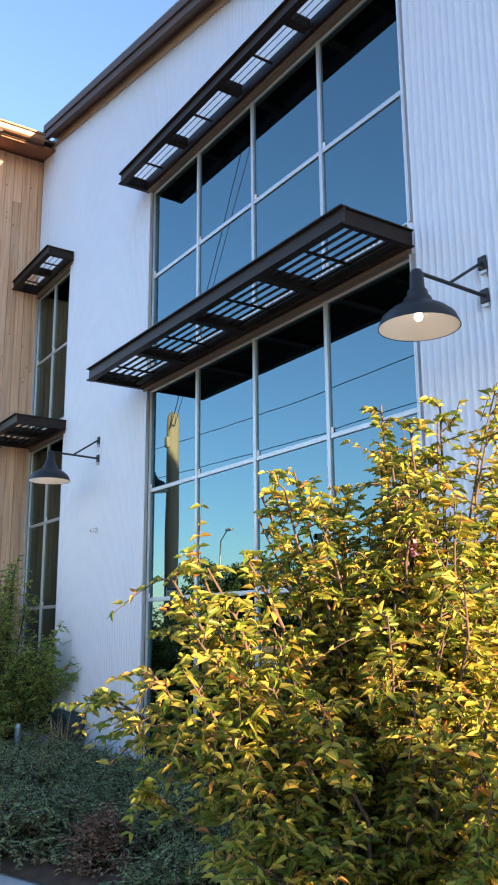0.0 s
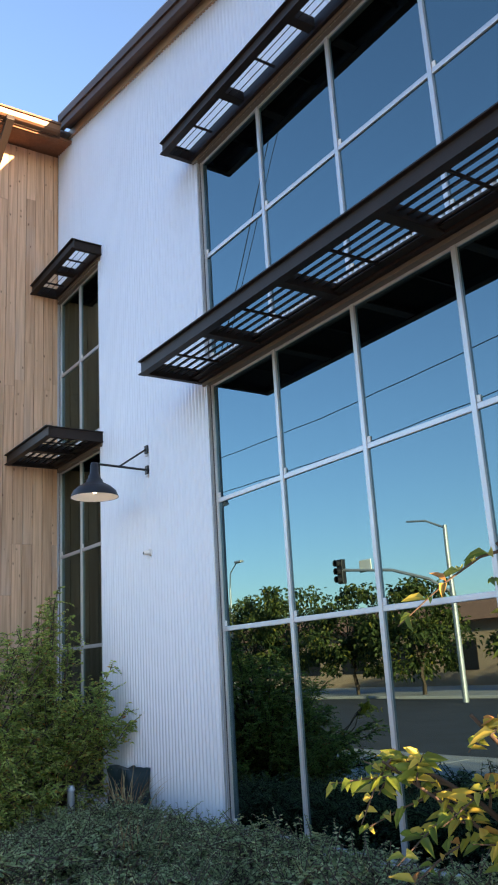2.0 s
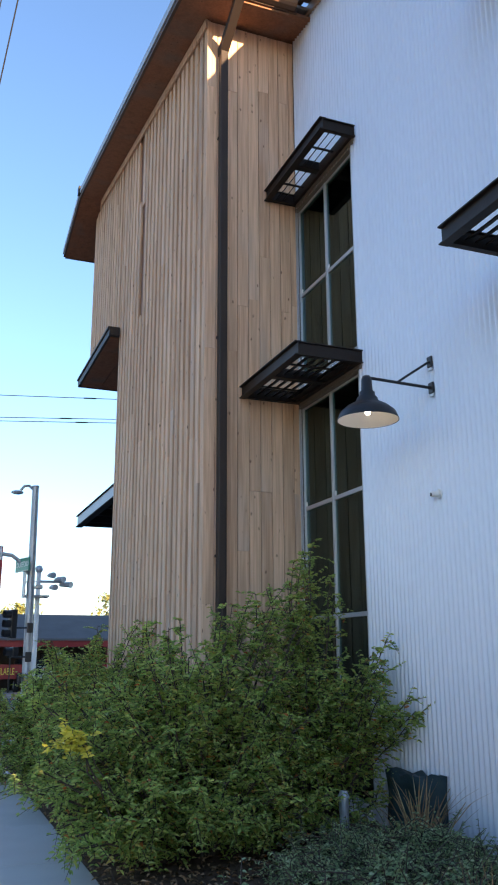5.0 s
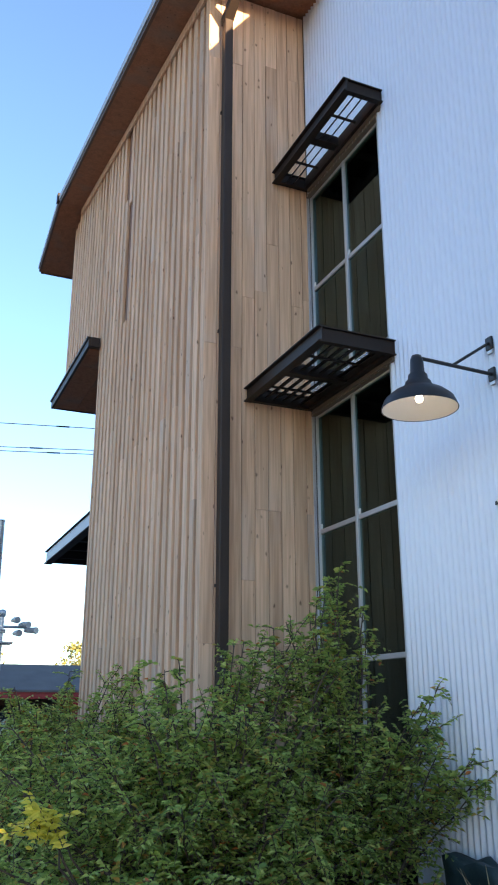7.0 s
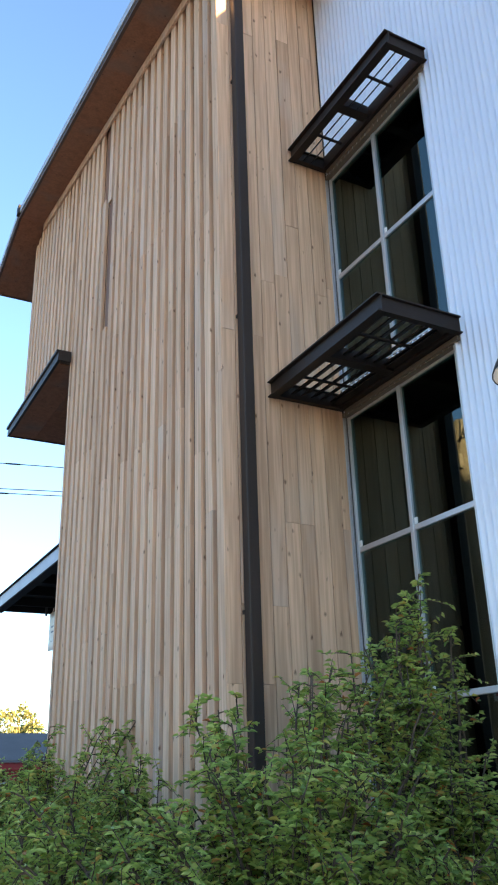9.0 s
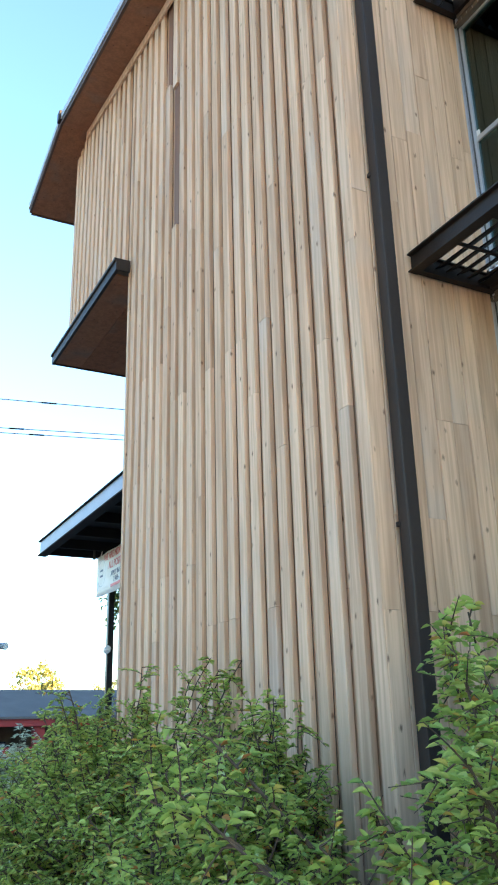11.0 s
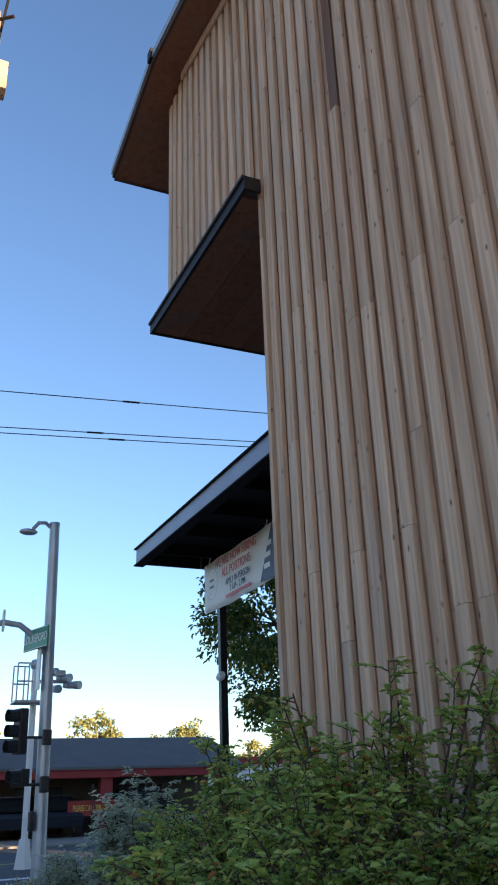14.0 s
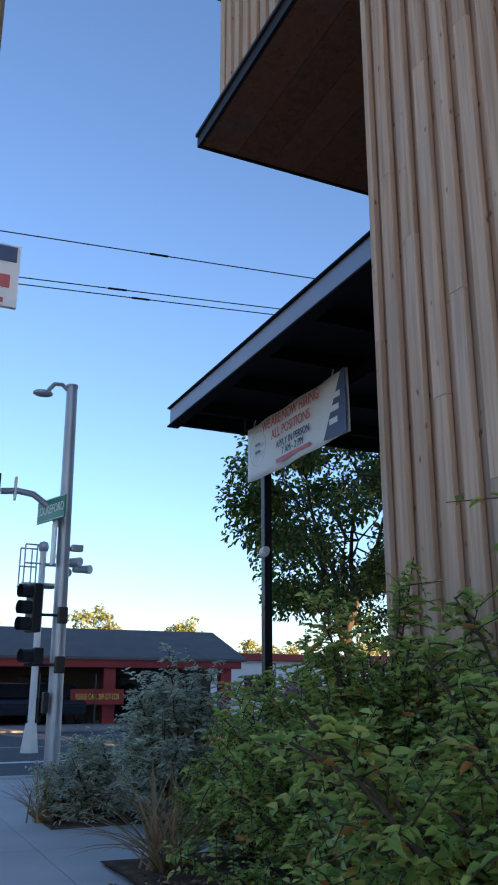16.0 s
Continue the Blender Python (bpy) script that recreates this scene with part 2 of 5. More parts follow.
M = {
    "metal_white": material("corrugated_metal", (0.74, 0.77, 0.84), 0.42, 0.30, 0.05, 0.6, 25, 0.05, (1, 1, 0.3)),
    "trim": material("aluminium_trim", (0.55, 0.56, 0.58), 0.4, 0.6, 0.08, 2, 40, 0.05),
    "dark": material("dark_bronze_metal", (0.026, 0.018, 0.015), 0.5, 0.0, 0.25, 2, 50, 0.08, spec=0.22),
    "black": material("black_paint", (0.02, 0.02, 0.022), 0.4, 0.1, 0.2, 3, 60, 0.05),
    "grey_steel": material("primed_steel_beam", (0.22, 0.24, 0.30), 0.45, 0.4, 0.12, 2, 30, 0.08),
    "galv": material("galvanised_steel", (0.42, 0.45, 0.48), 0.45, 0.6, 0.14, 4, 60, 0.06),
    "wood": wood_material("cedar_boards", (0.75, 0.505, 0.35), (0.47, 0.29, 0.19), (0.13, 0.065, 0.04)),
    # darker and redder than the wall boards
    "wood_red": wood_material("red_brown_cedar", (0.28, 0.13, 0.075), (0.19, 0.085, 0.05), (0.07, 0.035, 0.022)),
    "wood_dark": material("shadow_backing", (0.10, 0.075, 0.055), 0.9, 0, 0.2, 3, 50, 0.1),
    "fascia": material("brown_fascia", (0.075, 0.038, 0.025), 0.55, 0.1, 0.15, 2, 40, 0.06),
    "gutter_brown": material("brown_metal_gutter", (0.20, 0.105, 0.06), 0.45, 0.2, 0.1, 2, 40, 0.05),
    "gutter": material("tan_metal_gutter", (0.36, 0.24, 0.15), 0.45, 0.2, 0.1, 2, 40, 0.05),
    "matte_black": material("matte_black_steel", (0.010, 0.010, 0.011), 0.8, 0.0, 0.2, 3, 60, 0.05, spec=0.12),
    "edge_tan": material("grey_brown_metal", (0.17, 0.135, 0.105), 0.45, 0.2, 0.1, 2, 40, 0.05),
    "pipe": material("bronze_pipe", (0.036, 0.026, 0.022), 0.5, 0.0, 0.15, 2, 40, 0.05, spec=0.25),
    # shade over the far pavement is put into this darker concrete
    "far_concrete": material("shaded_concrete", (0.27, 0.24, 0.21), 0.85, 0, 0.15, 1.0, 60, 0.2, spec=0.2),
    "roof": material("roof_sheet", (0.42, 0.44, 0.46), 0.5, 0.4, 0.1, 1, 20, 0.05),
    "glass": glass_material("blue_coated_glass", (0.03, 0.06, 0.075), (0.39, 0.67, 0.74), 3.4),
    "glass_clear": glass_material("dark_window_glass", (0.16, 0.24, 0.22), (0.62, 0.86, 0.84), 1.8),
    "curtain": material("dark_olive_curtain", (0.052, 0.060, 0.042), 0.9, 0, 0.2, 3, 80, 0.2, (1, 1, 0.1)),
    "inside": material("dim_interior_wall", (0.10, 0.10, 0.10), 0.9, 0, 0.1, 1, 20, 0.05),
    "lamp_in": material("white_enamel", (0.82, 0.80, 0.74), 0.35, 0, 0.03, 4, 60, 0.02),
    "bulb": glow_material("bulb_glow", (1.0, 0.90, 0.74), 2.6),
    "bark": material("shrub_bark", (0.084, 0.056, 0.038), 0.85, 0, 0.3, 8, 60, 0.4),
    "concrete": material("pavement_concrete", (0.52, 0.51, 0.49), 0.85, 0, 0.13, 1.2, 90, 0.25, spec=0.2),
    "mulch": material("mulch_soil", (0.12, 0.078, 0.055), 0.95, 0, 0.5, 9, 120, 0.9, spec=0.1),
    "asphalt": material("asphalt", (0.085, 0.086, 0.09), 0.8, 0, 0.25, 0.8, 150, 0.5, spec=0.3),
    "paint": material("road_paint", (0.72, 0.72, 0.70), 0.7, 0, 0.1, 6, 80, 0.1),
    "yellow": material("yellow_paving", (0.55, 0.40, 0.08), 0.75, 0, 0.15, 5, 80, 0.1),
    "pole_wood": material("utility_pole_wood", (0.44, 0.33, 0.23), 0.85, 0, 0.25, 6, 60, 0.4, (1, 1, 0.08)),
    "shingle": material("grey_shingles", (0.115, 0.108, 0.105), 0.85, 0, 0.15, 1.5, 30, 0.3),
    "red": material("red_paint", (0.30, 0.022, 0.02), 0.45, 0, 0.12, 2, 40, 0.05),
    "white": material("white_paint", (0.78, 0.78, 0.76), 0.5, 0, 0.05, 2, 40, 0.05),
    "cream": material("cream_sign_face", (0.74, 0.70, 0.58), 0.5, 0, 0.06, 3, 40, 0.03),
    "navy": material("navy_print", (0.05, 0.08, 0.16), 0.5, 0, 0.1, 3, 40, 0.03),
    "red_print": material("red_print", (0.62, 0.12, 0.12), 0.5, 0, 0.1, 3, 40, 0.03),
    "yellow_print": material("yellow_print", (0.85, 0.62, 0.08), 0.5, 0, 0.08, 3, 40, 0.03),
    "sign_green": material("street_sign_green", (0.02, 0.26, 0.17), 0.4, 0, 0.1, 3, 40, 0.03),
    "tarp": material("dark_green_cover", (0.018, 0.04, 0.042), 0.6, 0, 0.25, 4, 60, 0.2),
    "tan_wall": material("tan_stucco", (0.52, 0.36, 0.25), 0.85, 0, 0.1, 1, 60, 0.2),
    "terracotta": material("terracotta_roof", (0.34, 0.17, 0.11), 0.8, 0, 0.15, 3, 30, 0.3),
    "tyre": material("tyre_rubber", (0.02, 0.02, 0.02), 0.8, 0, 0.2, 5, 50, 0.1),
    "car_dark": material("dark_car_paint", (0.03, 0.035, 0.045), 0.2, 0.4, 0.1, 2, 30, 0.0),
    "car_light": material("silver_car_paint", (0.45, 0.47, 0.5), 0.25, 0.5, 0.1, 2, 30, 0.0),
    "leaf_gold": leaf_material("gold_green_leaves", [(0.0, (0.10, 0.17, 0.035)), (0.35, (0.26, 0.33, 0.06)), (0.7, (0.56, 0.50, 0.10)), (0.93, (0.66, 0.50, 0.11)), (1.0, (0.56, 0.24, 0.09))], 0.42, 0.55),
    "leaf_green": leaf_material("green_leaves", [(0.0, (0.21, 0.33, 0.085)), (0.45, (0.38, 0.51, 0.125)), (0.86, (0.56, 0.64, 0.19)), (0.965, (0.52, 0.42, 0.10)), (1.0, (0.64, 0.18, 0.06))], 0.36, 0.5),
    # sunlight on green leaves, put into the colour as bright yellow
    "leaf_sunlit": leaf_material("sunlit_yellow_leaves", [(0.0, (0.60, 0.56, 0.08)), (0.6, (0.82, 0.70, 0.10)), (1.0, (0.90, 0.76, 0.16))], 0.4, 0.55),
    # the yellow end of the ramp paints in sunlit leaves
    "leaf_tree": leaf_material("tree_leaves", [(0.0, (0.04, 0.075, 0.028)), (0.6, (0.09, 0.14, 0.045)), (0.9, (0.17, 0.20, 0.05)), (1.0, (0.38, 0.32, 0.06))]),
    # top two yellows stand for sun on the crown, strewn over all leaves
    "leaf_corner": leaf_material("street_tree_leaves", [(0.0, (0.05, 0.10, 0.03)), (0.6, (0.11, 0.18, 0.05)), (0.88, (0.22, 0.27, 0.06)), (0.95, (0.50, 0.42, 0.08)), (1.0, (0.60, 0.42, 0.10))], 0.4, 0.5),
    "leaf_silver": leaf_material("silver_leaves", [(0.0, (0.46, 0.51, 0.37)), (0.6, (0.62, 0.67, 0.52)), (1.0, (0.74, 0.78, 0.64))]),
    "leaf_blue": leaf_material("blue_green_leaves", [(0.0, (0.19, 0.28, 0.13)), (0.6, (0.33, 0.43, 0.21)), (1.0, (0.52, 0.59, 0.33))]),
    "leaf_bronze": leaf_material("bronze_blades", [(0.0, (0.24, 0.13, 0.07)), (0.6, (0.46, 0.28, 0.14)), (1.0, (0.56, 0.44, 0.24))]),
    "leaf_far": leaf_material("autumn_far_leaves", [(0.0, (0.17, 0.21, 0.07)), (0.5, (0.34, 0.35, 0.12)), (1.0, (0.50, 0.45, 0.18))]),
    "flower": leaf_material("pink_blossom", [(0.0, (0.45, 0.16, 0.28)), (1.0, (0.62, 0.32, 0.45))]),
    "dry": leaf_material("dry_brown_leaves", [(0.0, (0.22, 0.11, 0.07)), (0.6, (0.36, 0.20, 0.13)), (1.0, (0.46, 0.28, 0.18))], 0.8, 0.2),
    "chip": leaf_material("dry_leaf_litter", [(0.0, (0.16, 0.09, 0.05)), (0.6, (0.34, 0.20, 0.11)), (1.0, (0.46, 0.31, 0.18))], 0.8, 0.0),
}


# ---- mesh helpers ----
def part(name, bm, mat, parent=None, label="", smooth=False):
    """Links a bmesh as one mesh object, under its thing or part if one is given."""
    me = bpy.data.meshes.new(name)
    bm.to_mesh(me)
    bm.free()
    return finish(name, me, mat, parent, label, smooth)


def finish(name, me, mat, parent=None, label="", smooth=False):
    me.materials.append(M[mat] if isinstance(mat, str) else mat)
    if smooth:
        me.polygons.foreach_set("use_smooth", [True] * len(me.polygons))
    ob = new(name, me)
    if parent:
        ob.parent = parent
    if label:
        tagged(ob, label)
    return ob


def raw(name, verts, faces, mat, parent=None, label="", smooth=False):
    me = bpy.data.meshes.new(name)
    me.from_pydata([tuple(map(float, v)) for v in verts], [], faces)
    me.update()
    return finish(name, me, mat, parent, label, smooth)


def thing(name, label, category, at=(0, 0, 0), group="", kind=""):
    ob = new(name)
    ob.location = at
    return tagged(ob, label, category, group, kind)


def add_box(bm, lo, hi, bevel=0.0):
    lo, hi = Vector(lo), Vector(hi)
    vs = bmesh.ops.create_cube(bm, size=1.0)["verts"]
    for v in vs:
        v.co = Vector([(lo[i] + hi[i]) / 2 + v.co[i] * (hi[i] - lo[i]) for i in range(3)])
    if bevel:
        es = list({e for v in vs for e in v.link_edges})
        bmesh.ops.bevel(bm, geom=es, offset=bevel, segments=2, affect="EDGES", profile=0.6)
    return bm


def box(lo, hi, bevel=0.0):
    return add_box(bmesh.new(), lo, hi, bevel)


def add_rod(bm, a, b, r1, r2=None, seg=10):
    a, b = Vector(a), Vector(b)
    d = b - a
    vs = bmesh.ops.create_cone(bm, cap_ends=True, segments=seg, radius1=r1, radius2=r1 if r2 is None else r2, depth=d.length)["verts"]
    bmesh.ops.transform(bm, matrix=Matrix.Translation((a + b) / 2) @ d.to_track_quat("Z", "Y").to_matrix().to_4x4(), verts=vs)
    return bm


def rod(a, b, r1, r2=None, seg=10):
    return add_rod(bmesh.new(), a, b, r1, r2, seg)


def lathe(profile, seg=28):
    """A turned shell from (radius, z) pairs."""
    bm = bmesh.new()
    rings = [[bm.verts.new((r * math.cos(2 * math.pi * k / seg), r * math.sin(2 * math.pi * k / seg), z)) for k in range(seg)] for r, z in profile]
    for a, b in zip(rings, rings[1:]):
        for k in range(seg):
            bm.faces.new((a[k], a[(k + 1) % seg], b[(k + 1) % seg], b[k]))
    return bm


def moved(ob, m):
    ob.data.transform(m)
    return ob


def tube(name, pts, r, mat, parent=None, label="", cyclic=False):
    """A bent round bar along points."""
    cu = bpy.data.curves.new(name, "CURVE")
    cu.dimensions, cu.bevel_depth, cu.bevel_resolution = "3D", r, 2
    sp = cu.splines.new("POLY")
    sp.points.add(len(pts) - 1)
    for p, c in zip(sp.points, pts):
        p.co = (*c, 1)
    cu.use_fill_caps = True
    ob = new(name, cu)
    me = bpy.data.meshes.new_from_object(ob.evaluated_get(bpy.context.evaluated_depsgraph_get()))
    bpy.data.objects.remove(ob)
    return finish(name, me, mat, parent, label, True)


def lettering(name, text, size, m, mat, parent, wide=1.0, spacing=1.0):
    cu = bpy.data.curves.new(name, "FONT")
    cu.body, cu.size, cu.align_x, cu.align_y, cu.extrude = text, size, "CENTER", "CENTER", 0.002
    cu.space_line = spacing
    ob = new(name, cu)
    me = bpy.data.meshes.new_from_object(ob.evaluated_get(bpy.context.evaluated_depsgraph_get()))
    bpy.data.objects.remove(ob)
    me.transform(m @ Matrix.Diagonal((wide, 1, 1, 1)))
    return finish(name, me, mat, parent)


def prism(profile, axis, lo, hi):
    """A closed outline of 2D points drawn out along an axis (0 x, 1 y, 2 z)."""
    bm = bmesh.new()
    def at(p, w):
        q = list(p)
        q.insert(axis, w)
        return q
    a = [bm.verts.new(at(p, lo)) for p in profile]
    b = [bm.verts.new(at(p, hi)) for p in profile]
    n = len(profile)
    bm.faces.new(a)
    bm.faces.new(b[::-1])
    for i in range(n):
        bm.faces.new((a[i], b[i], b[(i + 1) % n], a[(i + 1) % n]))
    bmesh.ops.recalc_face_normals(bm, faces=bm.faces)
    return bm


# ---- the building: plan ----
WX = 4.44            # face of the white metal wall
TX = 3.19            # face of the timber wall
Y_END, Y_WOOD = -1.6, 13.00
Y_LOW, Y_UP = 17.92, 20.81
Z0 = 0.04
WIDE = (4.265, 5.37, 6.50, 7.63, 8.755)
NARROW = (11.51, 12.24, 12.985)
LOWER = (0.16, 1.94, 3.21, 4.445)
UPPER = (4.72, 5.925, 7.105)
RISE = 0.195


RIDGE = 20.2


def white_top(y):
    return 9.99 + RISE * (y - 13.2)


def roof_under(y):
    """Underside of the timber part's roof: up to the ridge, then down."""
    return 9.60 + 0.178 * (y - 12.42) if y < RIDGE else 9.60 + 0.178 * (RIDGE - 12.42) - 0.20 * (y - RIDGE)


# ---- ground ----
def slab(name, label, category, lo, hi, mat, bevel=0.0):
    return tagged(part(name, box(lo, hi, bevel), mat), label, category, kind="structure")


tagged(raw("ground", [(-400, -400, -0.17), (400, -400, -0.17), (400, 600, -0.17), (-400, 600, -0.17)], [(0, 1, 2, 3)], "asphalt"),
       "dark asphalt roadway running past the pavement", "ground", kind="structure")
pavement = thing("pavement", "pale concrete pavement slabs beside the planting bed", "pavement", kind="structure")
KERB_X, KERB_Y = -1.6, 26.3
part("base", box((KERB_X, -8, -0.16), (60, KERB_Y, -0.035)), "concrete", pavement)
random.seed(4)
paver = None
for i in range(-5, 17):
    for j in range(2 if i < 12 else 6):
        x0, y0 = KERB_X + 0.16 + j * 1.55, i * 1.55 + 0.4
        if y0 + 1.54 > KERB_Y - 0.1:
            continue
        lo, hi = (0, 0, 0), (1.54, 1.54, 0.05)
        if paver is None:
            paver = part("paving_slab", box(lo, hi, 0.008), "concrete", pavement)
            paver.location = (x0, y0, -0.05)
        else:
            o = paver.copy()
            scene.collection.objects.link(o)
            o.location = (x0, y0, -0.05 + random.uniform(-0.003, 0.002))
slab("kerb_side", "pale concrete kerb along the road", "kerb", (KERB_X - 0.15, -8, -0.17), (KERB_X + 0.14, KERB_Y + 0.15, 0.0), "concrete", 0.02)
slab("kerb_front", "pale concrete kerb at the crossing", "kerb", (KERB_X + 0.14, KERB_Y, -0.17), (60, KERB_Y + 0.15, 0.0), "concrete", 0.02)

def bed_edge(y):
    """Pavement edge of the planting bed, which widens along the wall."""
    return 1.5 + 0.78 * min(1.0, max(0.0, (7.8 - y) / 2.4))


# the planting bed, an uneven sheet of soil
bed_v, bed_f = [], []
NX, NY = 22, 120
for j in range(NY + 1):
    for i in range(NX + 1):
        y = -4 + 23.8 * j / NY
        x = bed_edge(y) + (4.75 - bed_edge(y)) * i / NX
        edge = min(i, NX - i, 3) / 3
        if i < 3 and y > 17.2:
            x += 0.5 * min(1, (y - 17.2) / 2)
        bed_v.append((x, y, -0.02 + edge * 0.05 + 0.05 * noise.noise((x * 1.3, y * 1.3, 0)) * edge))
for j in range(NY):
    for i in range(NX):
        a = j * (NX + 1) + i
        bed_f.append((a, a + 1, a + NX + 2, a + NX + 1))
tagged(raw("planting_bed", bed_v, bed_f, "mulch", smooth=True), "dark mulched planting bed along the wall", "soil", kind="structure")


# ---- white corrugated wall ----
def wall_spans(y):
    """Where the white wall is solid at y, as pairs of heights."""
    inside = WIDE[0] < y < WIDE[-1] or NARROW[0] < y < NARROW[-1]
    if not inside:
        return [(Z0, white_top(y))]
    return [(Z0, LOWER[0]), (LOWER[-1], UPPER[0]), (UPPER[-1], white_top(y))]


PITCH, STEPS = 0.068, 8
ys = sorted({round(Y_END + k * PITCH / STEPS, 5) for k in range(int((Y_WOOD - Y_END) / PITCH * STEPS) + 2)} | {WIDE[0], WIDE[-1], NARROW[0], NARROW[-1]})
wv, wf = [], []
for ya, yb in zip(ys, ys[1:]):
    for k, (s0, s1) in enumerate(wall_spans((ya + yb) / 2)):
        top = s1 > 8
        n0 = len(wv)
        for y in (ya, yb):
            x = WX - 0.019 - 0.018 * math.sin(2 * math.pi * (y - Y_END) / PITCH)
            wv += [(x, y, s0), (x, y, white_top(y) if top else s1)]
        wf.append((n0, n0 + 1, n0 + 3, n0 + 2))
wall_white = tagged(raw("wall_white", wv, wf, "metal_white"), "white corrugated metal cladding with fine upright ribs", "wall", kind="structure")
me = wall_white.data
bm = bmesh.new()
bm.from_mesh(me)
bmesh.ops.remove_doubles(bm, verts=bm.verts, dist=1e-4)
bmesh.ops.recalc_face_normals(bm, faces=bm.faces)
bm.to_mesh(me)
bm.free()
me.polygons.foreach_set("use_smooth", [True] * len(me.polygons))


def core(name, mat, ya, yb, z0, z1a, z1b):
    bm = prism([(ya, z0), (yb, z0), (yb, z1b), (ya, z1a)], 0, WX + 0.004, WX + 0.22)
    return part(name, bm, mat, wall_white)


spans = [Y_END, WIDE[0], WIDE[-1], NARROW[0], NARROW[-1], Y_WOOD + 0.1]
for ya, yb in zip(spans, spans[1:]):
    for z0, z1 in wall_spans((ya + yb) / 2):
        t = z1 > 8
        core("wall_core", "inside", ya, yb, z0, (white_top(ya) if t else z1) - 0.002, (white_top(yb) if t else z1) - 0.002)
# the closed end and back of the building, and its dim rooms
tagged(part("wall_end", prism([(WX, Z0), (16, Z0), (16, 8.9), (WX, white_top(Y_END) - 0.01)], 1, Y_END - 0.2, Y_END - 0.003), "metal_white"), "white metal end wall of the building", "wall", kind="structure")
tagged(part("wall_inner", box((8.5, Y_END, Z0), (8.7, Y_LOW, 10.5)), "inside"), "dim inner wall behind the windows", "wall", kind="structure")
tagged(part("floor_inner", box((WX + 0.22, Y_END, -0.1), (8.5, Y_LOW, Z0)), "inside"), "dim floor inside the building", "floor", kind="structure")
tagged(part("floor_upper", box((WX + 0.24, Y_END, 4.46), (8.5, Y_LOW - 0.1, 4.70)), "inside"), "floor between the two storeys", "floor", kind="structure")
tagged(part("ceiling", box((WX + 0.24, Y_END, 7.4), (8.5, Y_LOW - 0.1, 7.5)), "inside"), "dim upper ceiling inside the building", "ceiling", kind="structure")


# ---- windows ----
def window(name, label, ycols, zrows, glass):
    w = thing(name, label, "window", (0, 0, 0), kind="structure")
    fr = 0.046
    x0, x1 = WX + 0.006, WX + 0.115
    for k, y in enumerate(ycols):
        part("jamb" if k in (0, len(ycols) - 1) else "mullion", box((x0, y - fr / 2, zrows[0]), (x1, y + fr / 2, zrows[-1]), 0.006), "trim", w)
    for k, z in enumerate(zrows):
        for ya, yb in zip(ycols, ycols[1:]):
            part("sill" if k == 0 else "head" if k == len(zrows) - 1 else "transom",
                 box((x0 + 0.006, ya + fr / 2 + 0.001, z - fr / 2), (x1 - 0.004, yb - fr / 2 - 0.001, z + fr / 2), 0.005), "trim", w)
    for ya, yb in zip(ycols, ycols[1:]):
        for za, zb in zip(zrows, zrows[1:]):
            p = part("pane", box((WX + 0.028, ya + fr / 2 - 0.006, za + fr / 2 - 0.006), (WX + 0.036, yb - fr / 2 + 0.006, zb - fr / 2 + 0.006)), glass, w)
            p.visible_shadow = False
            # small white clip at the foot of each light
            part("clip", box((WX + 0.014, yb - fr / 2 - 0.036, za + fr / 2 + 0.002), (WX + 0.0275, yb - fr / 2 - 0.004, za + fr / 2 + 0.055), 0.004), "white", w)
    # folded trim that closes the ribs round the opening
    y0, y1, z0, z1 = ycols[0] - fr / 2, ycols[-1] + fr / 2, zrows[0], zrows[-1]
    for y in (y0, y1):
        part("reveal", box((WX - 0.036, y - 0.008, z0), (WX + 0.02, y + 0.008, z1), 0.002), "trim", w)
    part("reveal", box((WX - 0.036, y0 + 0.009, z1 - 0.002), (WX + 0.018, y1 - 0.009, z1 + 0.03), 0.002), "edge_tan", w)
    part("reveal", box((WX - 0.036, y0 + 0.009, z0 - 0.012), (WX + 0.018, y1 - 0.009, z0 + 0.002), 0.002), "trim", w)
    return w


window("window_1", "tall lower window wall with blue reflecting panes", WIDE, LOWER, "glass")
window("window_2", "upper window wall with blue reflecting panes", WIDE, UPPER, "glass")
window("window_3", "tall narrow lower window with dark curtains behind", NARROW, LOWER, "glass_clear")
window("window_4", "narrow upper window with dark curtains behind", NARROW, UPPER, "glass_clear")


def curtain(y0, y1, z0, z1):
    vs, fs = [], []
    n = 60
    for k in range(n + 1):
        y = y0 + (y1 - y0) * k / n
        x = WX + 0.32 + 0.055 * math.sin(y * 34) + 0.025 * math.sin(y * 13 + 1)
        vs += [(x, y, z0), (x, y, z1), (x + 0.006, y, z0), (x + 0.006, y, z1)]
    for k in range(n):
        a = 4 * k
        fs += [(a, a + 1, a + 5, a + 4), (a + 2, a + 6, a + 7, a + 3)]
    return tagged(raw("curtain", vs, fs, "curtain", smooth=True), "dark olive curtain hanging in folds behind the glass", "curtain", group="curtains")


curtain(11.54, 12.96, Z0, 4.44)
curtain(11.54, 12.96, 4.71, 7.05)
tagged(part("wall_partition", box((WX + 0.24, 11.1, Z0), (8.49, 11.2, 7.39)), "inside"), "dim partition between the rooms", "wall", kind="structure")


